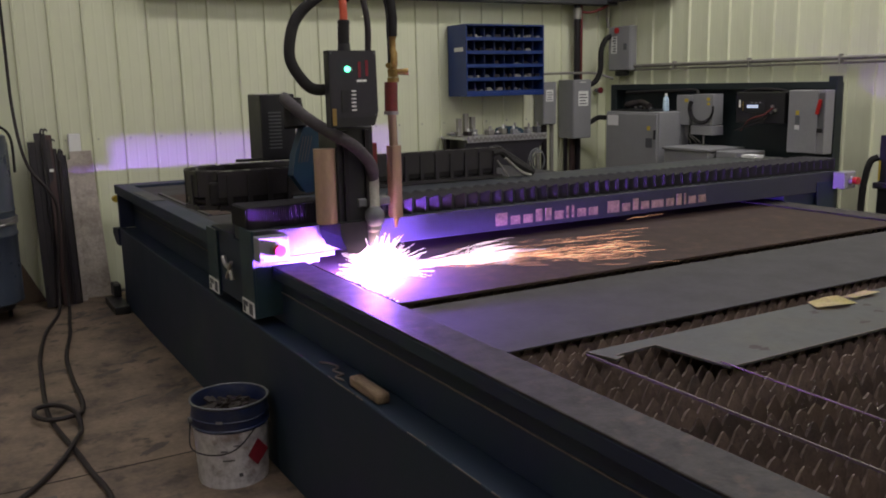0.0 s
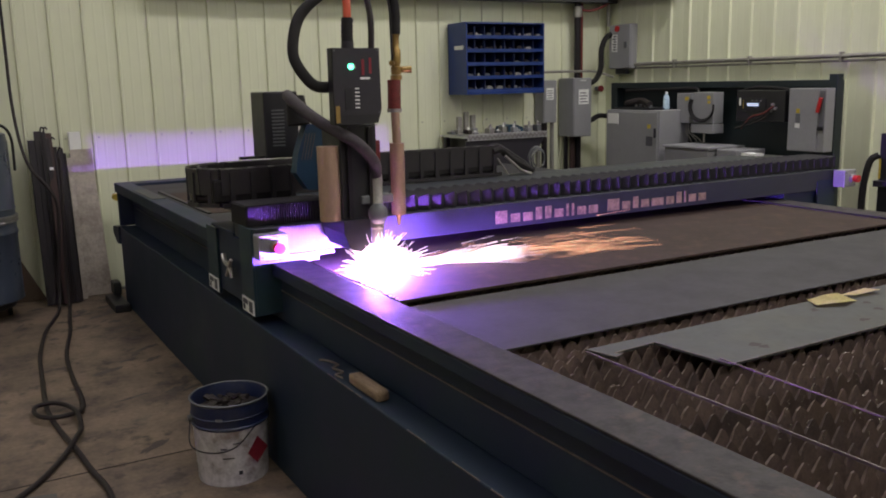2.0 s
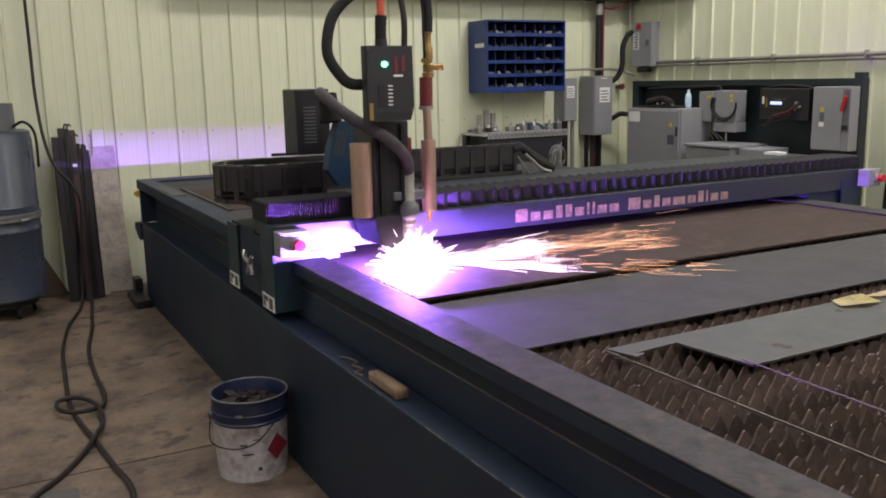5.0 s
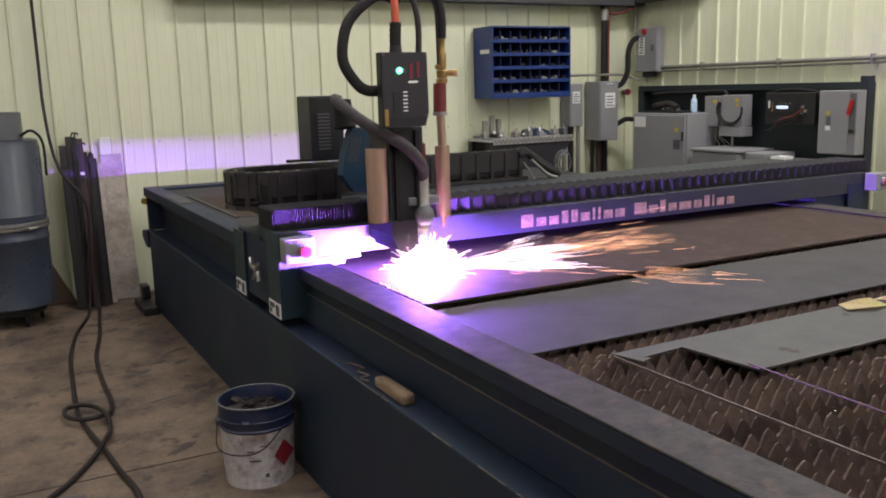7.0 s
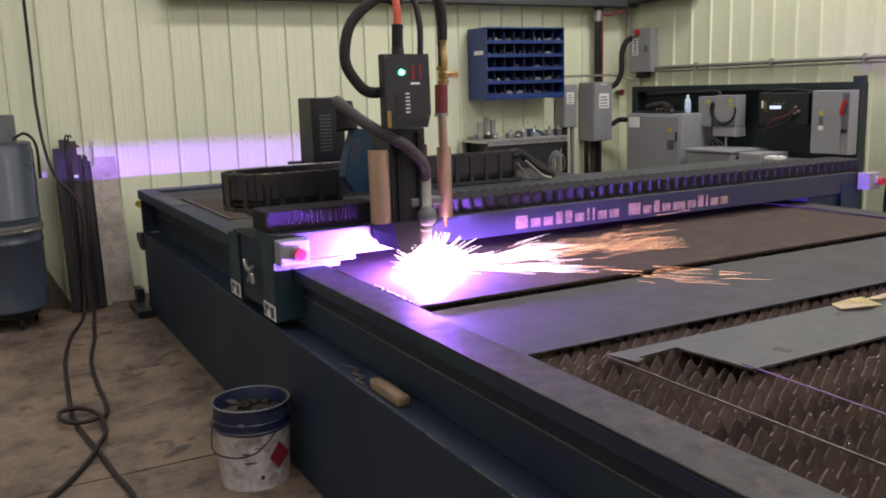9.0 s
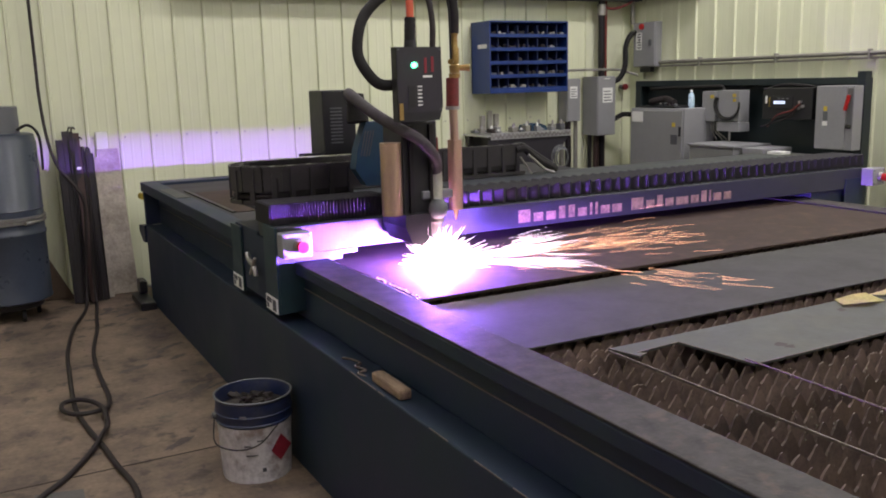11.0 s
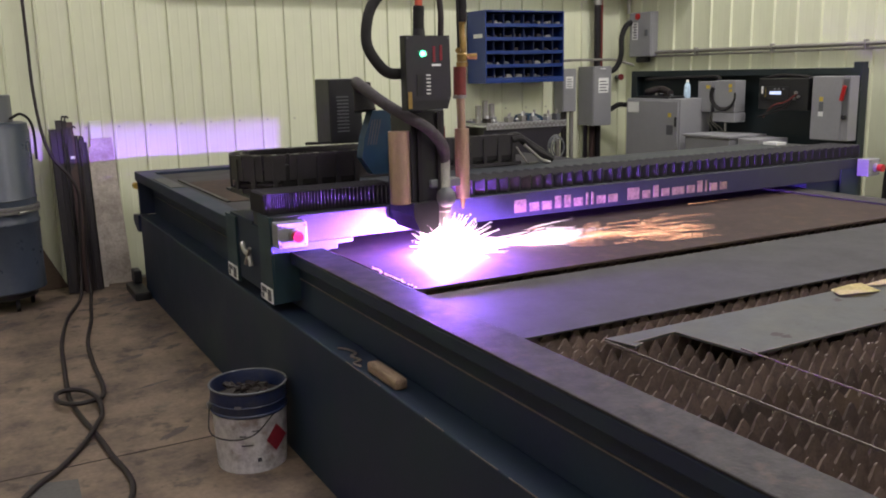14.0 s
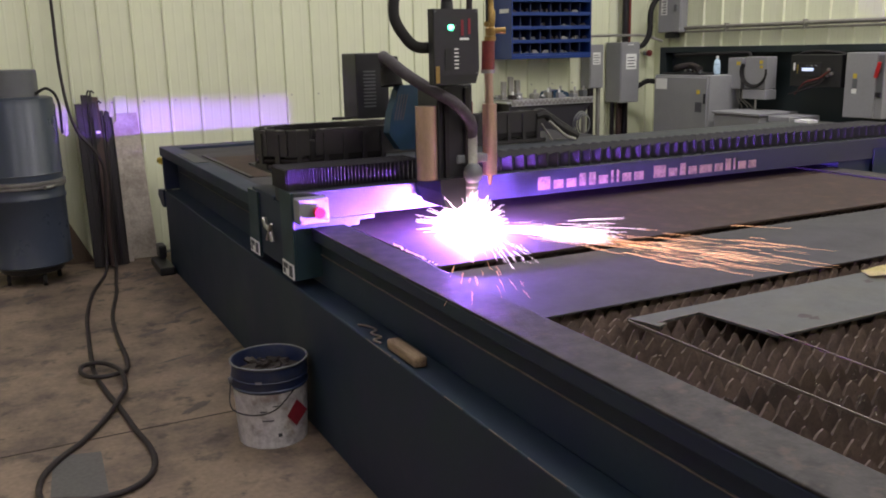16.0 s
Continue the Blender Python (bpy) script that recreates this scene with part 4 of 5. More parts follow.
def build_bin_shelf():
    y0, y1 = 6.60, 6.915
    x0, x1, z0, z1 = 4.055, 4.890, 1.400, 2.022
    s = thing("bolt_bin_cabinet", ((x0 + x1) / 2, y1, z0), "blue steel parts bin cabinet fixed to the wall", "bin cabinet")
    part("back", box(x0, x1, y1 - 0.012, y1, z0, z1), "blueshade", s)
    part("side", box(x0, x0 + 0.012, y0, y1 - 0.0125, z0, z1, 0.002), "blue", s)
    part("side", box(x1 - 0.012, x1, y0, y1 - 0.0125, z0, z1, 0.002), "blue", s)
    part("top", box(x0 + 0.0125, x1 - 0.0125, y0, y1 - 0.0125, z1 - 0.014, z1, 0.002), "blue", s)
    part("bottom", box(x0 + 0.0125, x1 - 0.0125, y0, y1 - 0.0125, z0, z0 + 0.03, 0.002), "blue", s)
    part("emblem", box(x0 - 0.002, x0 - 0.0003, y0 + 0.05, y0 + 0.20, 1.79, 1.825), "white", s, "white emblem bar")
    rows = 5
    h = (z1 - z0 - 0.044) / rows
    rng = random.Random(3)
    for r in range(rows):
        z = z0 + 0.03 + r * h
        part("shelf_lip", box(x0 + 0.0125, x1 - 0.0125, y0 + 0.002, y0 + 0.012, z - 0.010 if r else z + 0.0005, z + 0.018), "blue", s)
        if r:
            part("shelf", box(x0 + 0.0125, x1 - 0.0125, y0 + 0.0125, y1 - 0.0125, z - 0.006, z), "blueshade", s)
        for k in range(1, 8):
            xx = x0 + (x1 - x0) * k / 8
            part("divider", box(xx - 0.003, xx + 0.003, y0 + 0.03, y1 - 0.0125, z + 0.0005, z + h * 0.86), "blueshade", s)
        for k in range(8):
            if rng.random() < 0.8:
                xx = x0 + (x1 - x0) * (k + 0.5) / 8
                bm = bmesh.new()
                for _ in range(4):
                    px, pz = xx + rng.uniform(-0.04, 0.04), z + 0.012
                    hh = rng.uniform(0.008, 0.036)
                    box(px - 0.012, px + 0.012, y0 + 0.05, y0 + 0.05 + rng.uniform(0.03, 0.1), pz - 0.012, pz + hh, 0.003, bm)
                hw = tagged(part("loose_hardware", bm, rng.choice(["scrap", "scrap", "greyd", "scrap", "darksteel", "galv"])), "small bolts and fittings lying in a bin", "hardware", "bin contents", "stuff")


def build_bench():
    t = thing("wall_bench", (4.6, 6.7, 0), "small steel bench with bright tread plate edge", "bench")
    part("top", box(4.08, 4.97, 6.50, 6.915, 1.03, 1.045), "tread", t, "bright tread plate top")
    part("front_lip", box(4.12, 4.97, 6.488, 6.4995, 1.005, 1.06), "tread", t, "bright tread plate lip")
    part("apron", prism([(4.10, 1.004), (4.96, 1.004), (4.90, 0.93), (4.80, 0.84), (4.76, 0.70), (4.20, 0.70), (4.10, 0.85)], "y", 6.505, 6.515), "boxface", t, "dark painted apron")
    bm = bmesh.new()
    for q in range(38):
        box(-0.006, 0.006, -0.0015, 0.0015, -0.0225, 0.0225, turn=pose(4.135 + 0.022 * q, 6.486, 1.032, 0, 38 if q % 2 else -38, 0), bm=bm)
    tagged(part("tread_bars", bm, "steel", t, "raised tread pattern"), kind="stuff")
    part("bracket", prism([(6.91, 1.03), (6.52, 1.03), (6.91, 0.70)], "x", 4.15, 4.16), "darksteel", t)
    part("bracket", prism([(6.91, 1.03), (6.52, 1.03), (6.91, 0.70)], "x", 4.90, 4.91), "darksteel", t)
    for x in (4.1, 4.93):
        part("leg", box(x - 0.02, x + 0.02, 6.80, 6.84, 0, 1.03), "darksteel", t)
    rng = random.Random(8)
    for k in range(16):
        x, y = 4.1 + 0.054 * k + rng.uniform(-0.015, 0.015), rng.uniform(6.54, 6.72)
        h = rng.uniform(0.03, 0.10)
        w = thing("bench_item", (x, y, 1.046), "small dark tool lying on the bench", "tool", "bench clutter")
        part("body", box(x - 0.022, x + 0.022, y - 0.03, y + 0.05, 1.046, 1.046 + h * 0.6, 0.004), rng.choice(["greyd", "scrap", "grey", "galv"]), w)
        part("knob", rod((x, y, 1.046 + h * 0.6), (x, y, 1.046 + h), 0.012, 0.009, 10), rng.choice(["steel", "steel", "galv", "white"]), w)
    for x, h in ((4.20, 0.15), (4.27, 0.19), (4.34, 0.16)):
        w = thing("bench_fixture", (x, 6.76, 1.046), "tall grey steel fixture standing on the bench", "fixture", "bench fixtures")
        part("base", box(x - 0.028, x + 0.028, 6.73, 6.80, 1.046, 1.062, 0.003), "greyd", w)
        part("column", box(x - 0.022, x + 0.022, 6.745, 6.785, 1.0625, 1.046 + h, 0.005), "galv", w)
    b = thing("blue_case", (4.62, 6.62, 1.046), "blue plastic tool case on the bench", "tool case")
    part("case", prism([(4.53, 1.047), (4.78, 1.047), (4.76, 1.09), (4.66, 1.115), (4.55, 1.10)], "y", 6.58, 6.70), "teal", b)


def wall_box(name, label, x0, x1, z0, z1, depth=0.16, mat="grey", rows=4, lab=None):
    y = BACK_Y - 0.022
    b = thing(name, ((x0 + x1) / 2, y, z0), label, "electrical box", "wall boxes")
    part("body", box(x0, x1, y - depth + 0.012, y, z0, z1, 0.006), mat, b)
    part("cover", box(x0 + 0.004, x1 - 0.004, y - depth, y - depth + 0.0115, z0 + 0.004, z1 - 0.004, 0.004), mat, b)
    if lab:
        label_plate(b, *lab[:2], y - depth, *lab[2:], rows)
    return b


def build_wall_boxes():
    # boxes stand proud of the sheeting
    b = wall_box("breaker_box", "grey breaker box with white printed label", 5.012, 5.165, 1.112, 1.512, 0.15, lab=(5.040, 5.125, 1.33, 1.44))
    b = wall_box("disconnect_box", "large grey disconnect box with white labels", 5.300, 5.515, 0.970, 1.528, 0.24, lab=(5.355, 5.475, 1.28, 1.42))
    part("handle", box(5.37, 5.44, 6.673, 6.677, 1.500, 1.508), "white", b)
    b = thing("safety_switch", (5.85, 6.62, 1.607), "grey safety switch box with red indicator", "electrical box", "wall boxes")
    part("body", box(5.812, 5.892, 6.47, 6.775, 1.607, 2.025, 0.006), "grey", b)
    part("cover", box(5.800, 5.8115, 6.475, 6.77, 1.612, 2.02, 0.004), "grey", b)
    lab = part("label", box(5.7975, 5.7995, 6.65, 6.73, 1.77, 1.93), "white", b, "white printed label")
    for k in range(6):
        part("print", box(5.796, 5.7972, 6.66, 6.715 - 0.01 * (k % 2), 1.782 + 0.025 * k, 1.795 + 0.025 * k), "ink", lab)
    part("indicator", rod((5.7995, 6.65, 1.985), (5.785, 6.65, 1.985), 0.028, seg=14), "red", b, "round red indicator", True)
    part("latch", box(5.79, 5.7995, 6.51, 6.55, 1.80, 1.86, 0.003), "greyd", b)
    part("plug", box(5.82, 5.88, 6.55, 6.70, 1.555, 1.606, 0.01), "black", b)
    b = wall_box("switch_plate", "white switch plate screwed to the wall", 0.828, 0.915, 1.03, 1.215, 0.016, "white")
    # conduits
    for x, z0, z1, r, m, lab in ((5.455, 1.51, 4.5, 0.032, "darksteel", "thick dark red conduit rising from the box"), (5.505, 1.51, 2.25, 0.013, "redpaint", "thin red conduit beside the large one"),
                                 (5.84, 2.02, 4.5, 0.016, "galv", "grey conduit rising above the switch box"), (4.985, 0.0, 1.113, 0.022, "galv", "grey conduit down to the floor"),
                                 (5.06, 0.0, 1.113, 0.028, "darksteel", "dark conduit down to the floor"), (5.15, 0.0, 1.113, 0.020, "galv", "grey conduit down to the floor"),
                                 (5.32, 0.0, 0.983, 0.020, "darksteel", "dark conduit down to the floor"), (5.40, 0.0, 0.983, 0.028, "rustbar", "dark red conduit down to the floor"),
                                 (5.47, 0.0, 0.983, 0.030, "darksteel", "dark conduit down to the floor")):
        c = thing("conduit", (x, 6.83, z0), lab, "conduit", "conduits")
        part("pipe", rod((x, 6.83, z0), (x, 6.83, z1), r, seg=14), m, c, "", True)
        if z1 > 4:
            part("coupling", rod((x, 6.83, 2.10), (x, 6.83, 2.20), r * 1.35, seg=14), "galv", c, "", True)
    c = thing("conduit", (4.99, 6.80, 1.57), "thin grey conduit running along the wall boxes", "conduit", "conduits")
    part("pipe", tube([(4.93, 6.80, 1.585), (5.15, 6.79, 1.59), (5.40, 6.78, 1.59), (5.62, 6.76, 1.585), (5.80, 6.70, 1.53)], 0.012, 8), "galv", c, "", True)
    c = thing("flexible_conduit", (5.6, 6.75, 1.45), "black flexible conduit between two boxes", "conduit", "conduits")
    part("hose", tube([(5.83, 6.76, 1.94), (5.74, 6.74, 1.91), (5.68, 6.74, 1.80), (5.665, 6.73, 1.62), (5.62, 6.75, 1.51), (5.54, 6.76, 1.47)], 0.026, 10, 8), "rubber", c, "", True)
    c = thing("flexible_conduit", (5.58, 6.75, 1.1), "black flexible conduit from box to cabinet", "conduit", "conduits")
    part("hose", tube([(5.50, 6.76, 1.10), (5.56, 6.74, 1.12), (5.62, 6.70, 1.16), (5.66, 6.62, 1.16)], 0.024, 10, 8), "rubber", c, "", True)
    c = thing("stop_button", (5.77, 6.90, 1.40), "round red button on the wall beside the boxes", "button")
    part("base", rod((5.77, 6.92, 1.42), (5.77, 6.86, 1.42), 0.022, seg=14), "greyd", c, "", True)
    part("cap", rod((5.77, 6.86, 1.42), (5.77, 6.84, 1.42), 0.030, seg=16), "redd", c, "", True)
    c = thing("wall_cable", (5.6, 6.7, 2.2), "red-brown cable hanging under the girt", "cable")
    part("cable", tube([(5.50, 6.82, 2.17), (5.58, 6.80, 2.16), (5.72, 6.78, 2.20), (5.86, 6.76, 2.28)], 0.011, 8), "redpaint", c, "", True)


build_bin_shelf()
build_bench()
for ob in [o for o in scene.objects if o.parent is None and o.name.split(".")[0] in ("wall_bench", "bench_item", "bench_fixture", "blue_case")]:
    ob.location += Vector((-0.13, 0, 0.012 if "wall" not in ob.name else 0))
build_wall_boxes()


def build_right_wall():
    # long conduit along the right wall with clamps
    c = thing("conduit", (RIGHT_X - 0.04, 3.0, 1.64), "long grey conduit clamped along the wall", "conduit", "conduits")
    part("pipe", rod((RIGHT_X - 0.045, 6.72, 1.645), (RIGHT_X - 0.045, -2.0, 1.645), 0.017, seg=12), "galv", c, "", True)
    part("pipe", rod((RIGHT_X - 0.040, 6.70, 1.610), (RIGHT_X - 0.040, -2.0, 1.610), 0.010, seg=10), "galv", c, "", True)
    for y in (5.95, 5.10, 4.25, 3.4):
        part("clamp", box(RIGHT_X - 0.066, RIGHT_X - 0.02, y - 0.008, y + 0.008, 1.60, 1.675, 0.003), "galv", c)
    x = 5.565
    # dark panel frame
    f = thing("control_stand", (x + 0.2, 5.0, 0), "dark green steel frame carrying the control panels", "frame")
    part("post", box(x, x + 0.07, 4.05, 4.117, 0, 1.515, 0.004), "stand", f)
    part("post", box(x + 0.02, x + 0.10, 6.40, 6.48, 0, 1.475, 0.004), "stand", f)
    part("top_bar", box(x + 0.005, x + 0.095, 4.118, 6.399, 1.425, 1.475, 0.003), "stand", f)
    part("back_panel", box(x + 0.10, x + 0.115, 4.075, 6.48, 0.55, 1.47), "stand", f, "dark green backing panel")
    part("bottom_bar", box(x + 0.005, x + 0.095, 4.118, 6.399, 0.55, 0.61, 0.003), "stand", f)
    # switch box with red lever
    b = thing("switch_box", (5.4, 4.22, 0.965), "light grey switch box with red lever on the frame", "switch box")
    part("body", box(5.345, 5.444, 4.05, 4.355, 0.965, 1.418, 0.005), "grey", b)
    part("door", box(5.334, 5.3445, 4.105, 4.352, 0.968, 1.416, 0.004), "grey", b)
    lv = part("lever_plate", box(5.336, 5.3445, 4.052, 4.098, 1.13, 1.40, 0.003), "greyd", b)
    part("lever", box(-0.008, 0.008, -0.013, 0.013, -0.055, 0.055, 0.005, turn=pose(5.322, 4.088, 1.30, 14, 0, 0)), "red", lv, "red lever")
    part("pull", box(5.322, 5.3355, 4.055, 4.095, 1.12, 1.15, 0.004), "black", lv)
    part("warning_label", box(5.331, 5.3335, 4.255, 4.285, 1.24, 1.272), "yellow", b, "yellow warning label")
    part("lock", box(5.329, 5.3335, 4.25, 4.285, 1.17, 1.236), "greyd", b)
    part("label", box(5.331, 5.3335, 4.25, 4.29, 1.135, 1.168), "white", b, "white label")
    # large cabinet
    b = thing("control_cabinet", (5.3, 6.1, 0), "tall grey control cabinet with warning labels", "cabinet")
    part("body", box(5.215, 5.55, 5.44, 6.10, 0.0, 1.245, 0.006), "grey", b)
    part("door", box(5.200, 5.2145, 5.455, 6.09, 0.06, 1.23, 0.005), "grey", b)
    part("label", box(5.197, 5.1995, 5.93, 6.07, 1.125, 1.215), "white", b, "white paper label")
    part("warning_label", box(5.197, 5.1995, 5.53, 5.568, 1.095, 1.130), "yellow", b, "yellow warning label")
    part("plate", box(5.197, 5.1995, 5.505, 5.58, 0.95, 1.03), "ink", b)
    part("latch", box(5.185, 5.1995, 5.462, 5.48, 1.02, 1.10, 0.003), "black", b)
    it = thing("cabinet_clutter", (5.35, 5.95, 1.241), "dark tools and rags on top of the cabinet", "clutter")
    part("tray", box(5.25, 5.52, 5.60, 6.05, 1.2455, 1.262, 0.004), "black", it)
    part("bundle", tube([(5.3, 5.65, 1.29), (5.34, 5.8, 1.32), (5.30, 5.92, 1.30), (5.38, 6.0, 1.29)], 0.028, 10), "hose", it)
    bx, by, bz = 5.44, 5.60, 1.246
    bt = thing("spray_bottle", (bx, by, bz), "clear pale blue plastic bottle on the cabinet", "bottle")
    part("bottle", lathe([(0.001, bz), (0.026, bz + 0.001), (0.028, bz + 0.01), (0.028, bz + 0.075), (0.025, bz + 0.08), (0.028, bz + 0.085), (0.022, bz + 0.115), (0.011, bz + 0.125), (0.010, bz + 0.134), (0.001, bz + 0.135)], bx, by, 20), "bottle", bt, "", True)
    part("cap", lathe([(0.012, bz + 0.132), (0.012, bz + 0.150), (0.001, bz + 0.151)], bx, by, 14), "white", bt, "", True)
    for q in range(7):
        it = thing("cabinet_tool", (5.3 + 0.02 * q, 5.62 + 0.06 * q, 1.262), "small worn tool on top of the cabinet", "tool", "cabinet clutter")
        part("tool", rod((5.27 + 0.03 * q, 5.62 + 0.06 * q, 1.272), (5.33 + 0.02 * q, 5.66 + 0.055 * q, 1.274 + 0.006 * (q % 3)), 0.009, 0.012, 8), ("greyd", "darksteel", "galv", "rustbar")[q % 4], it)
    # junction boxes
    b = thing("junction_box", (5.4, 5.37, 1.135), "light grey junction box with warning label", "electrical box", "panel boxes")
    part("body", box(5.34, 5.444, 5.338, 5.485, 1.135, 1.382, 0.005), "grey", b)
    part("warning_label", box(5.337, 5.3395, 5.352, 5.392, 1.325, 1.352), "yellow", b)
    b = thing("junction_box", (5.4, 5.12, 1.14), "grey junction box with coiled black cable on it", "electrical box", "panel boxes")
    part("body", box(5.33, 5.444, 5.070, 5.290, 1.14, 1.39, 0.005), "grey", b)
    part("warning_label", box(5.327, 5.3295, 5.105, 5.135, 1.300, 1.322), "yellow", b)
    part("warning_label", box(5.327, 5.3295, 5.105, 5.140, 1.335, 1.362), "yellow", b)
    co = thing("cable_coil", (5.32, 5.11, 1.2), "black cable coiled around the junction box", "cable")
    for k in range(3):
        r = 0.118 + 0.008 * k
        part("loop", tube([(5.322 - 0.006 * k, 5.185 + r * math.cos(a), 1.275 + 0.9 * r * math.sin(a)) for a in [radians(v) for v in range(170, 391, 20)]], 0.007, 8, 4), "rubber", co, "", True)
    b = thing("junction_box", (5.38, 5.1, 1.06), "flat grey terminal box under the junction box", "electrical box", "panel boxes")
    part("body", box(5.32, 5.444, 5.060, 5.295, 1.06, 1.136, 0.005), "grey", b)
    part("stem", rod((5.36, 5.19, 0.90), (5.36, 5.19, 1.06), 0.009, seg=10), "galv", b)
    for k, dy in enumerate((0.0, 0.03, 0.055)):
        c = thing("thin_cable", (5.36, 5.39 - dy, 1.0), "thin pale cable hanging from the box", "cable", "thin cables")
        part("cable", tube([(5.37, 5.40 - dy, 1.136), (5.36, 5.385 - dy, 1.06), (5.37, 5.34 - 2 * dy, 0.99), (5.38, 5.37 - dy, 0.95)], 0.004, 6, 5), "galv", c, "", True)
    # power unit with lit readout
    b = thing("control_unit", (5.4, 4.62, 1.18), "black control unit with a lit readout", "control unit")
    part("body", box(5.34, 5.444, 4.39, 4.845, 1.17, 1.405, 0.006), "black", b)
    part("bezel", box(5.334, 5.3395, 4.56, 4.79, 1.25, 1.345, 0.003), "black", b)
    for q in range(4):
        part("indicator", box(5.3312, 5.3338, 4.768, 4.776, 1.268 + 0.018 * q, 1.276 + 0.018 * q), "yellow", b, "small yellow indicator")
    for q in range(3):
        part("key", box(5.3312, 5.3338, 4.60 + 0.04 * q, 4.615 + 0.04 * q, 1.322, 1.330), "grey", b)
    part("readout", box(5.3305, 5.3335, 4.628, 4.732, 1.286, 1.308), "screen", b, "lit pale blue readout")
    part("switch", box(5.331, 5.3395, 4.80, 4.812, 1.29, 1.345), "white", b)
    for dy, dz in ((4.49, 1.30), (4.465, 1.27), (4.50, 1.255)):
        part("plug", rod((5.339, dy, dz), (5.32, dy, dz), 0.011, seg=10), "steel", b)
    for k in range(3):
        c = thing("panel_cable", (5.33, 4.6, 1.2), "red-brown cable looping under the control unit", "cable", "panel cables")
        part("cable", tube([(5.325, 4.48 + 0.02 * k, 1.29 - 0.02 * k), (5.30, 4.55, 1.235 - 0.02 * k), (5.31, 4.68, 1.20 - 0.025 * k), (5.35, 4.80 + 0.03 * k, 1.11)], 0.006, 8), "hose" if k else "redpaint", c, "", True)
    c = thing("panel_cable", (5.4, 5.0, 1.45), "black cable bundle along the top bar", "cable", "panel cables")
    part("cable", tube([(5.42, 6.2, 1.40), (5.41, 5.9, 1.41), (5.41, 5.6, 1.415), (5.41, 5.35, 1.42), (5.38, 5.28, 1.38)], 0.014, 8), "rubber", c, "", True)
    c = thing("panel_cable", (5.4, 4.5, 1.43), "black cable arching over the control unit", "cable", "panel cables")
    part("cable", tube([(5.42, 4.88, 1.39), (5.40, 4.75, 1.42), (5.40, 4.60, 1.425), (5.42, 4.42, 1.40), (5.43, 4.38, 1.30)], 0.012, 8), "rubber", c, "", True)
    # low power supply
    b = thing("power_supply", (5.15, 5.35, 0), "grey steel power supply cabinet", "cabinet")
    part("body", box(5.16, 5.55, 4.85, 5.32, 0, 0.955, 0.006), "grey", b)
    part("lid", box(5.14, 5.55, 4.83, 5.33, 0.956, 0.975, 0.004), "grey", b)
    b = thing("power_supply", (5.15, 4.95, 0), "grey steel power supply cabinet", "cabinet")
    part("body", box(5.22, 5.54, 4.62, 4.82, 0, 0.96, 0.006), "grey", b)
    b = thing("parts_tray", (5.2, 4.6, 0.85), "bright steel tray with papers on a stand", "tray")
    part("tray", box(5.22, 5.44, 4.25, 4.60, 0.905, 0.925, 0.003), "sheet2", b)
    part("stand", box(5.26, 5.42, 4.29, 4.56, 0.0, 0.904, 0.004), "machine", b)
    p = thing("paper_stack", (5.25, 4.52, 0.926), "small stack of white papers on the tray", "paper")
    part("paper", box(5.23, 5.33, 4.46, 4.585, 0.9255, 0.945), "white", p)


build_right_wall()
for ob in [o for o in scene.objects if o.parent is None and o.name.split(".")[0] in ("switch_box", "junction_box", "cable_coil", "thin_cable", "control_unit", "panel_cable")]:
    ob.location.x += 0.11


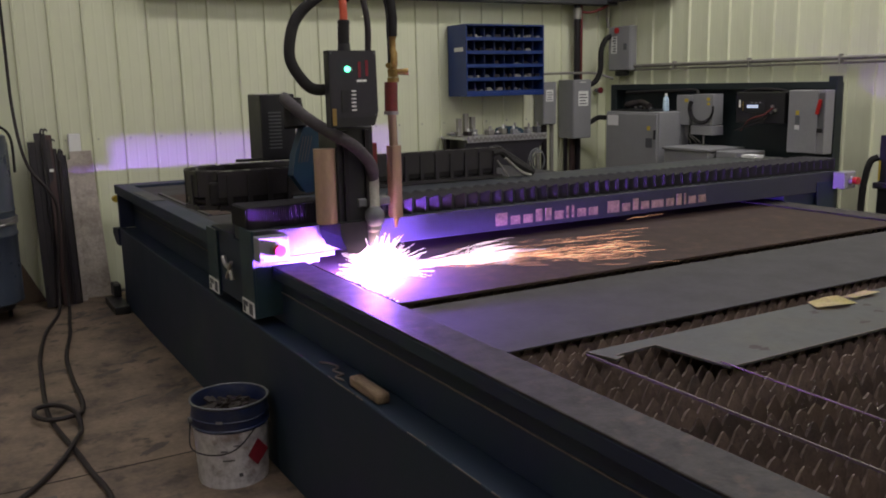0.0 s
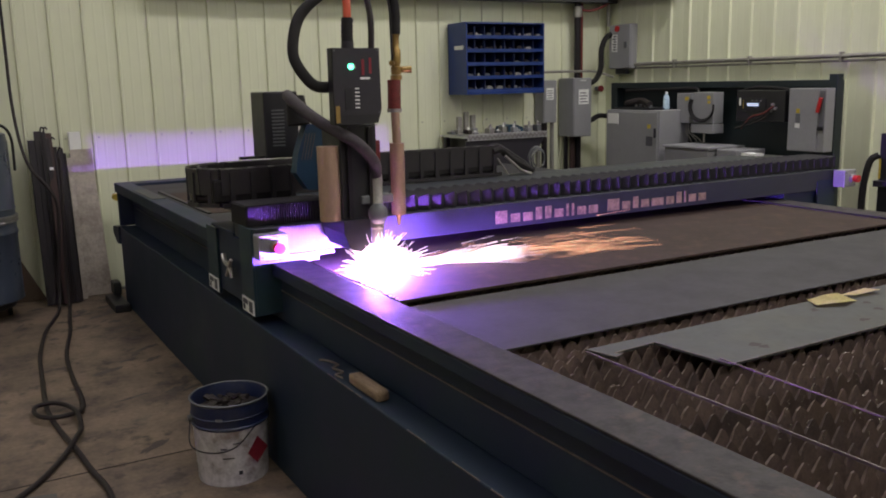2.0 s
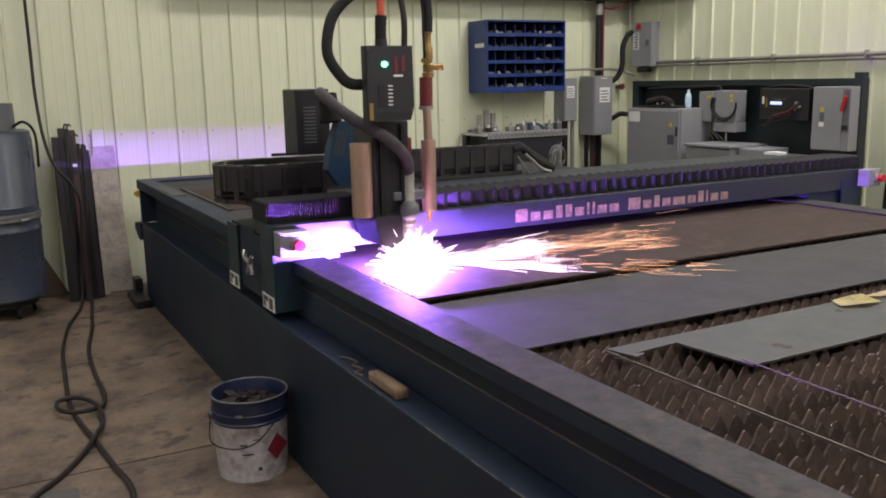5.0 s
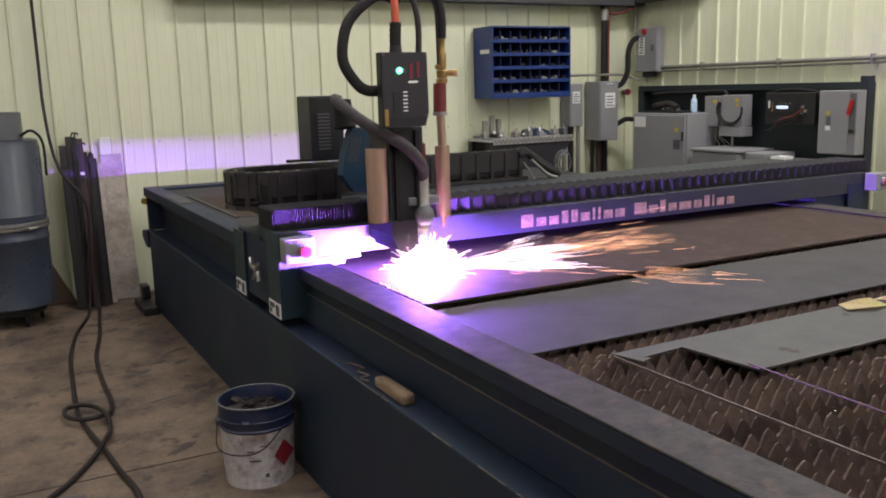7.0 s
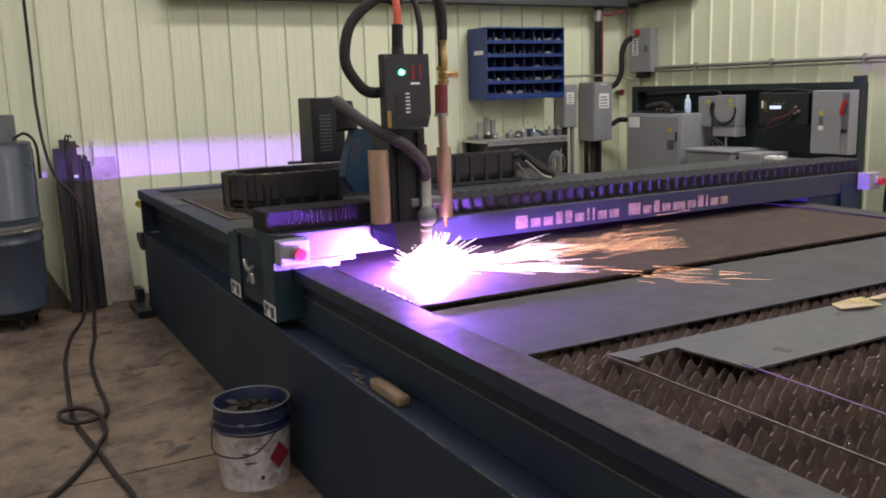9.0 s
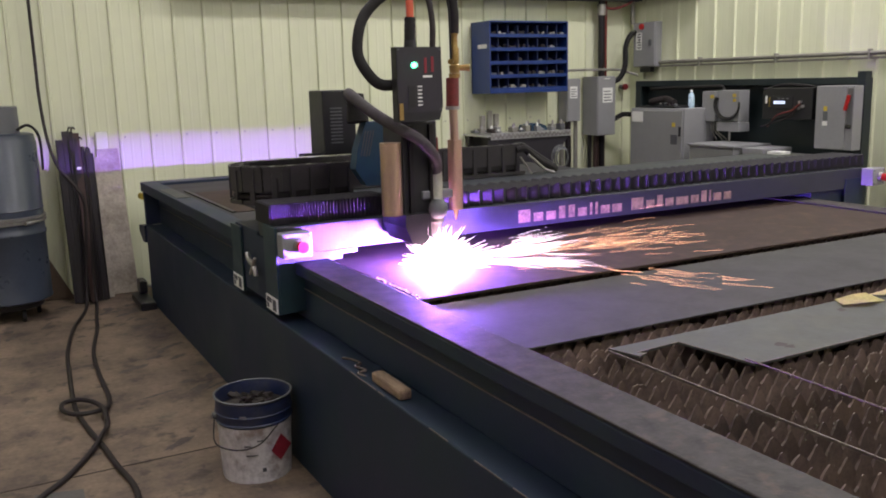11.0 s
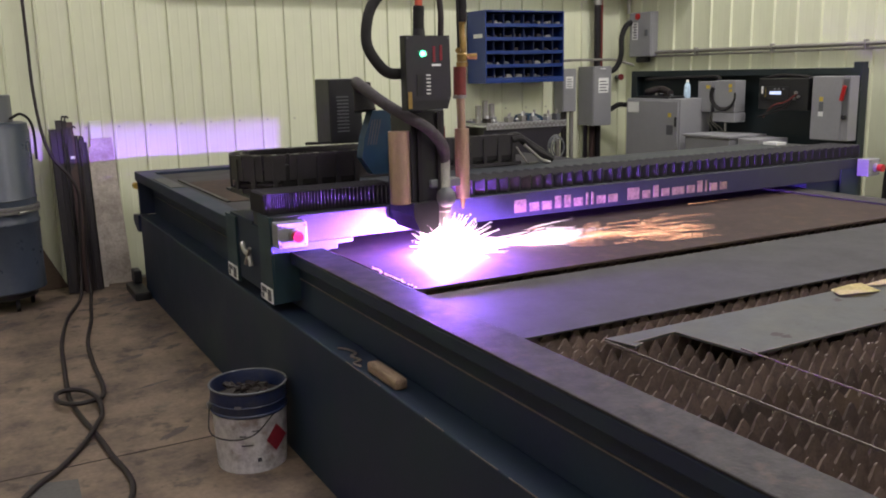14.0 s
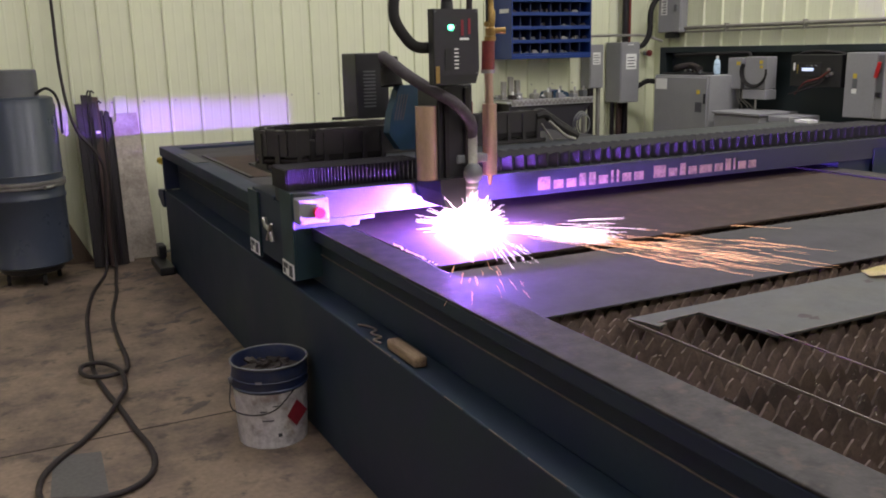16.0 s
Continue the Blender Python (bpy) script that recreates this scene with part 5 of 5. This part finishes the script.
# ---- left of the table ----
def build_left():
    cx, cy, r = 0.15, 6.50, 0.255
    d = thing("dust_drum", (cx, cy, 0), "blue-grey steel dust collector drum with clamp ring", "drum")
    part("dolly_ring", lathe([(0.001, 0.085), (r - 0.06, 0.085), (r - 0.055, 0.095), (r - 0.055, 0.128), (0.001, 0.130)], cx, cy), "black", d, "black castor dolly", True)
    for a in (20, 110, 200, 290):
        wx, wy = cx + 0.17 * math.cos(radians(a)), cy + 0.17 * math.sin(radians(a))
        part("castor", rod((wx - 0.012, wy, 0.0405), (wx + 0.012, wy, 0.0405), 0.04, seg=16), "rubber", d, "", True)
    part("lower_drum", lathe([(0.001, 0.131), (r - 0.012, 0.131), (r + 0.003, 0.140), (r + 0.003, 0.152), (r, 0.158), (r, 0.575), (r + 0.007, 0.585), (r + 0.007, 0.600), (r, 0.610), (r, 0.66)], cx, cy), "drum", d, "", True)
    part("clamp_ring", lathe([(r + 0.002, 0.66), (r + 0.014, 0.664), (r + 0.014, 0.678), (r + 0.004, 0.684), (r + 0.014, 0.69), (r + 0.014, 0.705), (r + 0.002, 0.71)], cx, cy), "steel", d, "bright clamp ring", True)
    part("upper_drum", lathe([(r, 0.71), (r, 0.745), (r + 0.006, 0.752), (r, 0.760), (r, 1.19), (r - 0.006, 1.20), (r - 0.01, 1.24), (r - 0.04, 1.25), (0.165, 1.252)], cx, cy), "drum", d, "", True)
    part("cap", lathe([(0.165, 1.252), (0.163, 1.42), (0.155, 1.425), (0.001, 1.425)], cx, cy), "greyd", d, "dark grey motor cap", True)
    part("clamp_bolt", rod((cx + 0.12, cy - r - 0.035, 0.675), (cx + 0.17, cy - r + 0.0, 0.675), 0.012, seg=10), "steel", d, "", True)
    part("cord", tube([(cx + 0.14, cy - 0.10, 1.27), (cx + 0.21, cy - 0.12, 1.30), (cx + 0.27, cy - 0.1, 1.22), (cx + 0.275, cy - 0.09, 1.0)], 0.009, 8), "rubber", d, "black power cord", True)
    # bundle of bars leaning in the corner
    rng = random.Random(5)
    for k in range(11):
        x = 0.575 + 0.021 * k
        top = 1.17 + 0.08 * math.sin(k * 0.5) + rng.uniform(-0.03, 0.03)
        if k < 2:
            top = 1.14
        w = rng.uniform(0.011, 0.021)
        b = thing("steel_bar", (x, 6.72, 0), "dark steel bar leaning against the wall", "steel bar", "leaning bars")
        yy = 6.66 + rng.uniform(-0.02, 0.03)
        m = pose(x, yy, 0.0, -math.degrees(math.atan2(6.85 - yy, top)), 0, 0)
        if rng.random() < 0.5:
            part("bar", box(-w, w, -w * 0.5, w * 0.5, 0.006, top, 0.002, turn=m), rng.choice(["darksteel", "darksteel", "rustbar"]), b)
        else:
            part("bar", rod(m @ Vector((0, 0, 0.004)), m @ Vector((0, 0, top)), w * 0.8, seg=10), "darksteel", b, "", True)
        if k in (3, 4, 6, 8):
            part("end_hook", tube([m @ Vector((0, 0, top - 0.01)), m @ Vector((0.012, -0.01, top + 0.03)), m @ Vector((0.03, -0.01, top + 0.015))], 0.006, 6, 4), "darksteel", b)
    b = thing("steel_channel", (0.585, 6.66, 0), "wide black steel channel leaning against the wall", "steel channel")
    m = pose(0.595, 6.64, 0.0, -math.degrees(math.atan2(0.20, 1.18)), 0, 0)
    part("web", box(-0.045, 0.045, -0.004, 0.004, 0.008, 1.185, 0.002, turn=m), "darksteel", b)
    part("flange", box(-0.045, -0.037, -0.034, -0.0045, 0.008, 1.185, 0.002, turn=m), "darksteel", b)
    part("flange", box(0.037, 0.045, -0.034, -0.0045, 0.008, 1.185, 0.002, turn=m), "darksteel", b)
    b = thing("steel_bar", (0.68, 6.62, 0), "brown flat steel bar leaning against the wall", "steel bar", "leaning bars")
    m = pose(0.685, 6.63, 0.0, -math.degrees(math.atan2(0.22, 1.2)), 0, -1)
    part("bar", box(-0.024, 0.024, -0.004, 0.004, 0.006, 1.235, 0.002, turn=m), "rustbar", b)
    part("tag", box(-0.014, 0.014, -0.006, -0.0045, 0.97, 0.99, turn=m), "white", b, "small white tag")
    for x0, x1, top, mt in ((0.80, 0.835, 1.04, "leanplate"),):
        b = thing("steel_bar", (x0, 6.72, 0), "grey flat bar leaning against the wall", "steel bar", "leaning bars")
        m = pose(x0, 6.72, 0, -math.degrees(math.atan2(0.13, top)), 0, 0)
        part("bar", box(0, x1 - x0, -0.003, 0.003, 0.006, top, turn=m), mt, b)
    p = thing("steel_plate", (0.93, 6.78, 0), "scorched grey steel plate leaning against the wall", "steel plate")
    m = pose(0.845, 6.80, 0, -math.degrees(math.atan2(0.085, 1.09)), 0, 0)
    part("plate", prism([(0.0, 0.006), (0.175, 0.006), (0.130, 1.092), (-0.018, 1.090)], "y", -0.004, 0.004), "leanplate", p)
    for o in p.children:
        o.data.transform(Matrix.Translation(-Vector((0.93, 6.78, 0))) @ m @ Matrix.Translation(Vector((0.93, 6.78, 0))))
    # bucket full of scrap
    bx, by, rt, rb, h = 0.883, 3.262, 0.149, 0.134, 0.33
    k = thing("scrap_bucket", (bx, by, 0), "dented white and blue steel pail full of scrap", "bucket")
    part("pail", lathe([(0.001, 0.004), (rb - 0.004, 0.004), (rb, 0.0), (rb + 0.002, 0.012), (rb + 0.010, 0.225), (rb + 0.0105, 0.226)], bx, by), "bwhite", k, "scuffed white lower pail", True)
    part("rim_band", lathe([(rb + 0.0105, 0.226), (rb + 0.0125, 0.232), (rb + 0.012, 0.265), (rb + 0.0145, 0.270), (rt - 0.003, h - 0.01), (rt + 0.002, h - 0.006), (rt + 0.003, h), (rt - 0.003, h + 0.002), (rt - 0.006, h - 0.004), (rt - 0.008, 0.225)], bx, by), "bblue", k, "blue upper band and rim", True)
    part("rim", lathe([(rt + 0.0035, h - 0.004), (rt + 0.005, h + 0.001), (rt, h + 0.004), (rt - 0.005, h + 0.001)], bx, by), "greyd", k, "worn bare metal rim", True)
    for z in (0.236, 0.272):
        part("bead_ring", lathe([(rb + 0.0115, z - 0.005), (rb + 0.0175, z), (rb + 0.0125, z + 0.005)], bx, by), "bblue", k, "", True)
    for side in (-1, 1):
        part("handle_ear", rod((bx + side * (rt - 0.002), by + 0.02, 0.255), (bx + side * (rt + 0.010), by + 0.02, 0.255), 0.016, 0.012, 14), "greyd", k, "worn metal handle ear", True)
    part("scrap_bed", lathe([(0.001, 0.280), (0.07, 0.285), (rt - 0.0085, 0.270)], bx, by), "scrap", k, "", True)
    a0 = radians(-66)
    part("diamond_mark", prism([(-0.050, 0.135), (-0.004, 0.080), (0.052, 0.130), (0.0, 0.190)], "y", -0.001, 0.0), "redd", k, "red diamond mark")
    for o in k.children:
        if o.name.startswith("diamond_mark"):
            o.data.transform(Matrix.Translation((bx, by, 0)))
            d0 = Vector((math.cos(a0), math.sin(a0), 0)) * (rb + 0.0095)
            o.data.transform(Matrix.Translation(d0) @ pose(0, 0, 0, 2.5, 0, math.degrees(a0) + 90))
    for a1, z0, z1, half in ((-118, 0.155, 0.161, 5), (-112, 0.118, 0.123, 9), (-98, 0.175, 0.180, 6), (-95, 0.050, 0.066, 3), (-122, 0.27, 0.283, 5)):
        bm = bmesh.new()
        pts = [radians(a1 + half * q / 4) for q in range(-4, 5)]
        rr = rb + 0.0115 if z0 < 0.2 else rb + 0.0165
        lo = [bm.verts.new((bx + rr * math.cos(v), by + rr * math.sin(v), z0)) for v in pts]
        hi = [bm.verts.new((bx + rr * math.cos(v), by + rr * math.sin(v), z1)) for v in pts]
        for q in range(8):
            bm.faces.new((lo[q], lo[q + 1], hi[q + 1], hi[q]))
        bmesh.ops.solidify(bm, geom=bm.faces[:], thickness=0.0008)
        part("print_bar", bm, "ink" if z0 < 0.2 else "grey", k)
    part("bail_handle", tube([(bx - rt - 0.004, by + 0.02, 0.245), (bx - rt - 0.022, by - 0.05, 0.17), (bx - 0.11, by - 0.118, 0.150), (bx - 0.03, by - rt - 0.008, 0.170), (bx + 0.05, by - rt - 0.002, 0.235)], 0.0028, 8), "darksteel", k, "thin wire bail handle", True)
    for q in range(26):
        a, rr = rng.uniform(0, 2 * math.pi), 0.115 * math.sqrt(rng.random())
        s = thing("scrap_piece", (bx + rr * math.cos(a), by + rr * math.sin(a), 0.285), "dark offcut of steel in the bucket", "scrap", "bucket scrap")
        m = pose(bx + rr * 0.75 * math.cos(a), by + rr * 0.75 * math.sin(a), 0.294, rng.uniform(-25, 25), rng.uniform(-25, 25), rng.uniform(0, 180))
        part("piece", box(-rng.uniform(0.02, 0.05), rng.uniform(0.02, 0.05), -0.011, 0.011, -0.006, 0.006, 0.002, turn=m), "scrap", s)
    # air hose on the floor, and up the wall
    hs = thing("air_hose", (0.4, 4.4, 0), "dusty black air hose looped on the floor", "hose", "air hoses")
    part("hose", tube([(0.47, 6.80, 2.6), (0.474, 6.83, 2.1), (0.476, 6.84, 1.75), (0.474, 6.78, 1.45), (0.490, 6.66, 1.17), (0.535, 6.58, 0.99), (0.63, 6.54, 0.85), (0.675, 6.55, 0.70), (0.645, 6.56, 0.32), (0.628, 6.53, 0.09), (0.60, 6.42, 0.0135),
                       (0.540, 6.18, 0.013), (0.461, 5.889, 0.013), (0.379, 5.372, 0.013), (0.344, 4.916, 0.013), (0.32, 4.526, 0.013), (0.316, 4.304, 0.013), (0.338, 4.048, 0.013), (0.369, 3.811, 0.013),
                       (0.392, 3.566, 0.013), (0.418, 3.373, 0.013), (0.417, 3.236, 0.013), (0.385, 3.126, 0.013), (0.32, 3.056, 0.013), (0.222, 3.028, 0.013), (0.0, 3.03, 0.013)], 0.0112, 10, 6), "hose", hs, "", True)
    hs = thing("air_hose", (0.4, 4.4, 0), "dusty brown air hose with a coil on the floor", "hose", "air hoses")
    part("hose", tube([(0.72, 6.56, 1.05), (0.71, 6.55, 0.72), (0.687, 6.56, 0.31), (0.685, 6.53, 0.08), (0.675, 6.45, 0.0135), (0.63, 6.1, 0.013), (0.596, 5.807, 0.013), (0.511, 5.293, 0.013), (0.485, 4.833, 0.013), (0.481, 4.479, 0.013),
                       (0.455, 4.29, 0.018), (0.402, 4.205, 0.036), (0.338, 4.192, 0.038), (0.282, 4.228, 0.038), (0.254, 4.305, 0.038), (0.265, 4.388, 0.038), (0.310, 4.414, 0.038), (0.357, 4.394, 0.038), (0.402, 4.322, 0.038), (0.426, 4.19, 0.040),
                       (0.420, 4.06, 0.015), (0.385, 3.911, 0.036), (0.304, 3.746, 0.015), (0.197, 3.556, 0.013), (0.106, 3.438, 0.013), (0.041, 3.319, 0.013), (0.017, 3.212, 0.013), (0.02, 3.05, 0.040), (0.06, 2.85, 0.013)], 0.0112, 10, 6), "hose", hs, "", True)
    # floor patch
    tagged(part("floor_patch", prism([(0.078, 3.482), (0.247, 3.441), (0.233, 3.048), (0.048, 3.142)], "z", 0.001, 0.003), "patch"), "dark square patch on the concrete floor", "floor patch", kind="structure")

    # Flat brown sheet put where a dark brown triangle shows on the wall.
    w = thing("plywood_offcut", (0.45, 6.85, 0), "flat brown sheet set against the wall", "plywood")
    part("board", prism([(0.30, 0.004), (0.575, 0.004), (0.405, 0.36), (0.30, 0.36)], "y", 6.885, 6.900), "plywood", w)
    # stand beside the far right of the table
    h = thing("hose_stand", (5.3, 3.40, 0), "black steel stand with yellow strip and hose", "stand")
    part("post", box(5.19, 5.30, 3.25, 3.44, 0.0, 1.139, 0.005), "black", h)
    part("shelf", box(5.16, 5.32, 3.24, 3.455, 0.80, 0.84, 0.004), "black", h)
    part("strip", box(5.186, 5.1895, 3.425, 3.438, 0.852, 0.979), "yellow", h, "yellow strip")
    part("hose", tube([(5.2, 3.45, 1.0), (5.17, 3.486, 0.967), (5.16, 3.51, 0.85), (5.17, 3.53, 0.70), (5.18, 3.53, 0.45), (5.2, 3.5, 0.1), (5.2, 3.46, 0.02)], 0.022, 10), "rubber", h, "black hose", True)


build_left()


# ---- movement ----
def motions():
    walk(carriage, [(t, pose(1.60 + dx, 3.2, 0.96)) for t, dx in TORCH])
    walk(arc, [(t, pose(ARC.x + dx, ARC.y, ARC.z)) for t, dx in TORCH])
    walk(chain_front, [(t, pose(dx, 0, 0)) for t, dx in TORCH])
    walk(chain_bend, [(t, pose(dx / 2, 0, 0)) for t, dx in TORCH])
    for ob, side, f in PLEATS:
        walk(ob, [(t, pose(pleat_x(side, f, t) - 2.8, 0, 0)) for t in (0, 2, 4, 6.5, 9, 11.5, 14, 16)])

    def heading(t):
        return float(np.interp(t, [0, 3, 7, 12, 14.5, 15, 15.5, 16], [-8, -5, -4, -5, -8, -58, -70, -60]))
    walk(sparks, [(t, pose(ARC.x + torch_dx(t), ARC.y, ARC.z, 0, 0, heading(t))) for t in [0.5 * k for k in range(33)]])
    rng = random.Random(2)
    for number, ob in enumerate(bundles):
        rows = []
        fan = -36 if number in (4, 8) else 0
        for k in range(81):
            rows.append((0.2 * k, pose(0.0 if "burst" in ob.name else rng.uniform(-0.02, 0.10), 0, 0, 0, 0, fan * (1 if 3.3 < 0.2 * k < 14.0 else 1.5 if 0.2 * k > 14.8 else 0) + rng.gauss(0, 4) if "burst" not in ob.name else rng.uniform(-40, 40))))
        walk(ob, rows)
        ob["kind"] = "stuff"


motions()
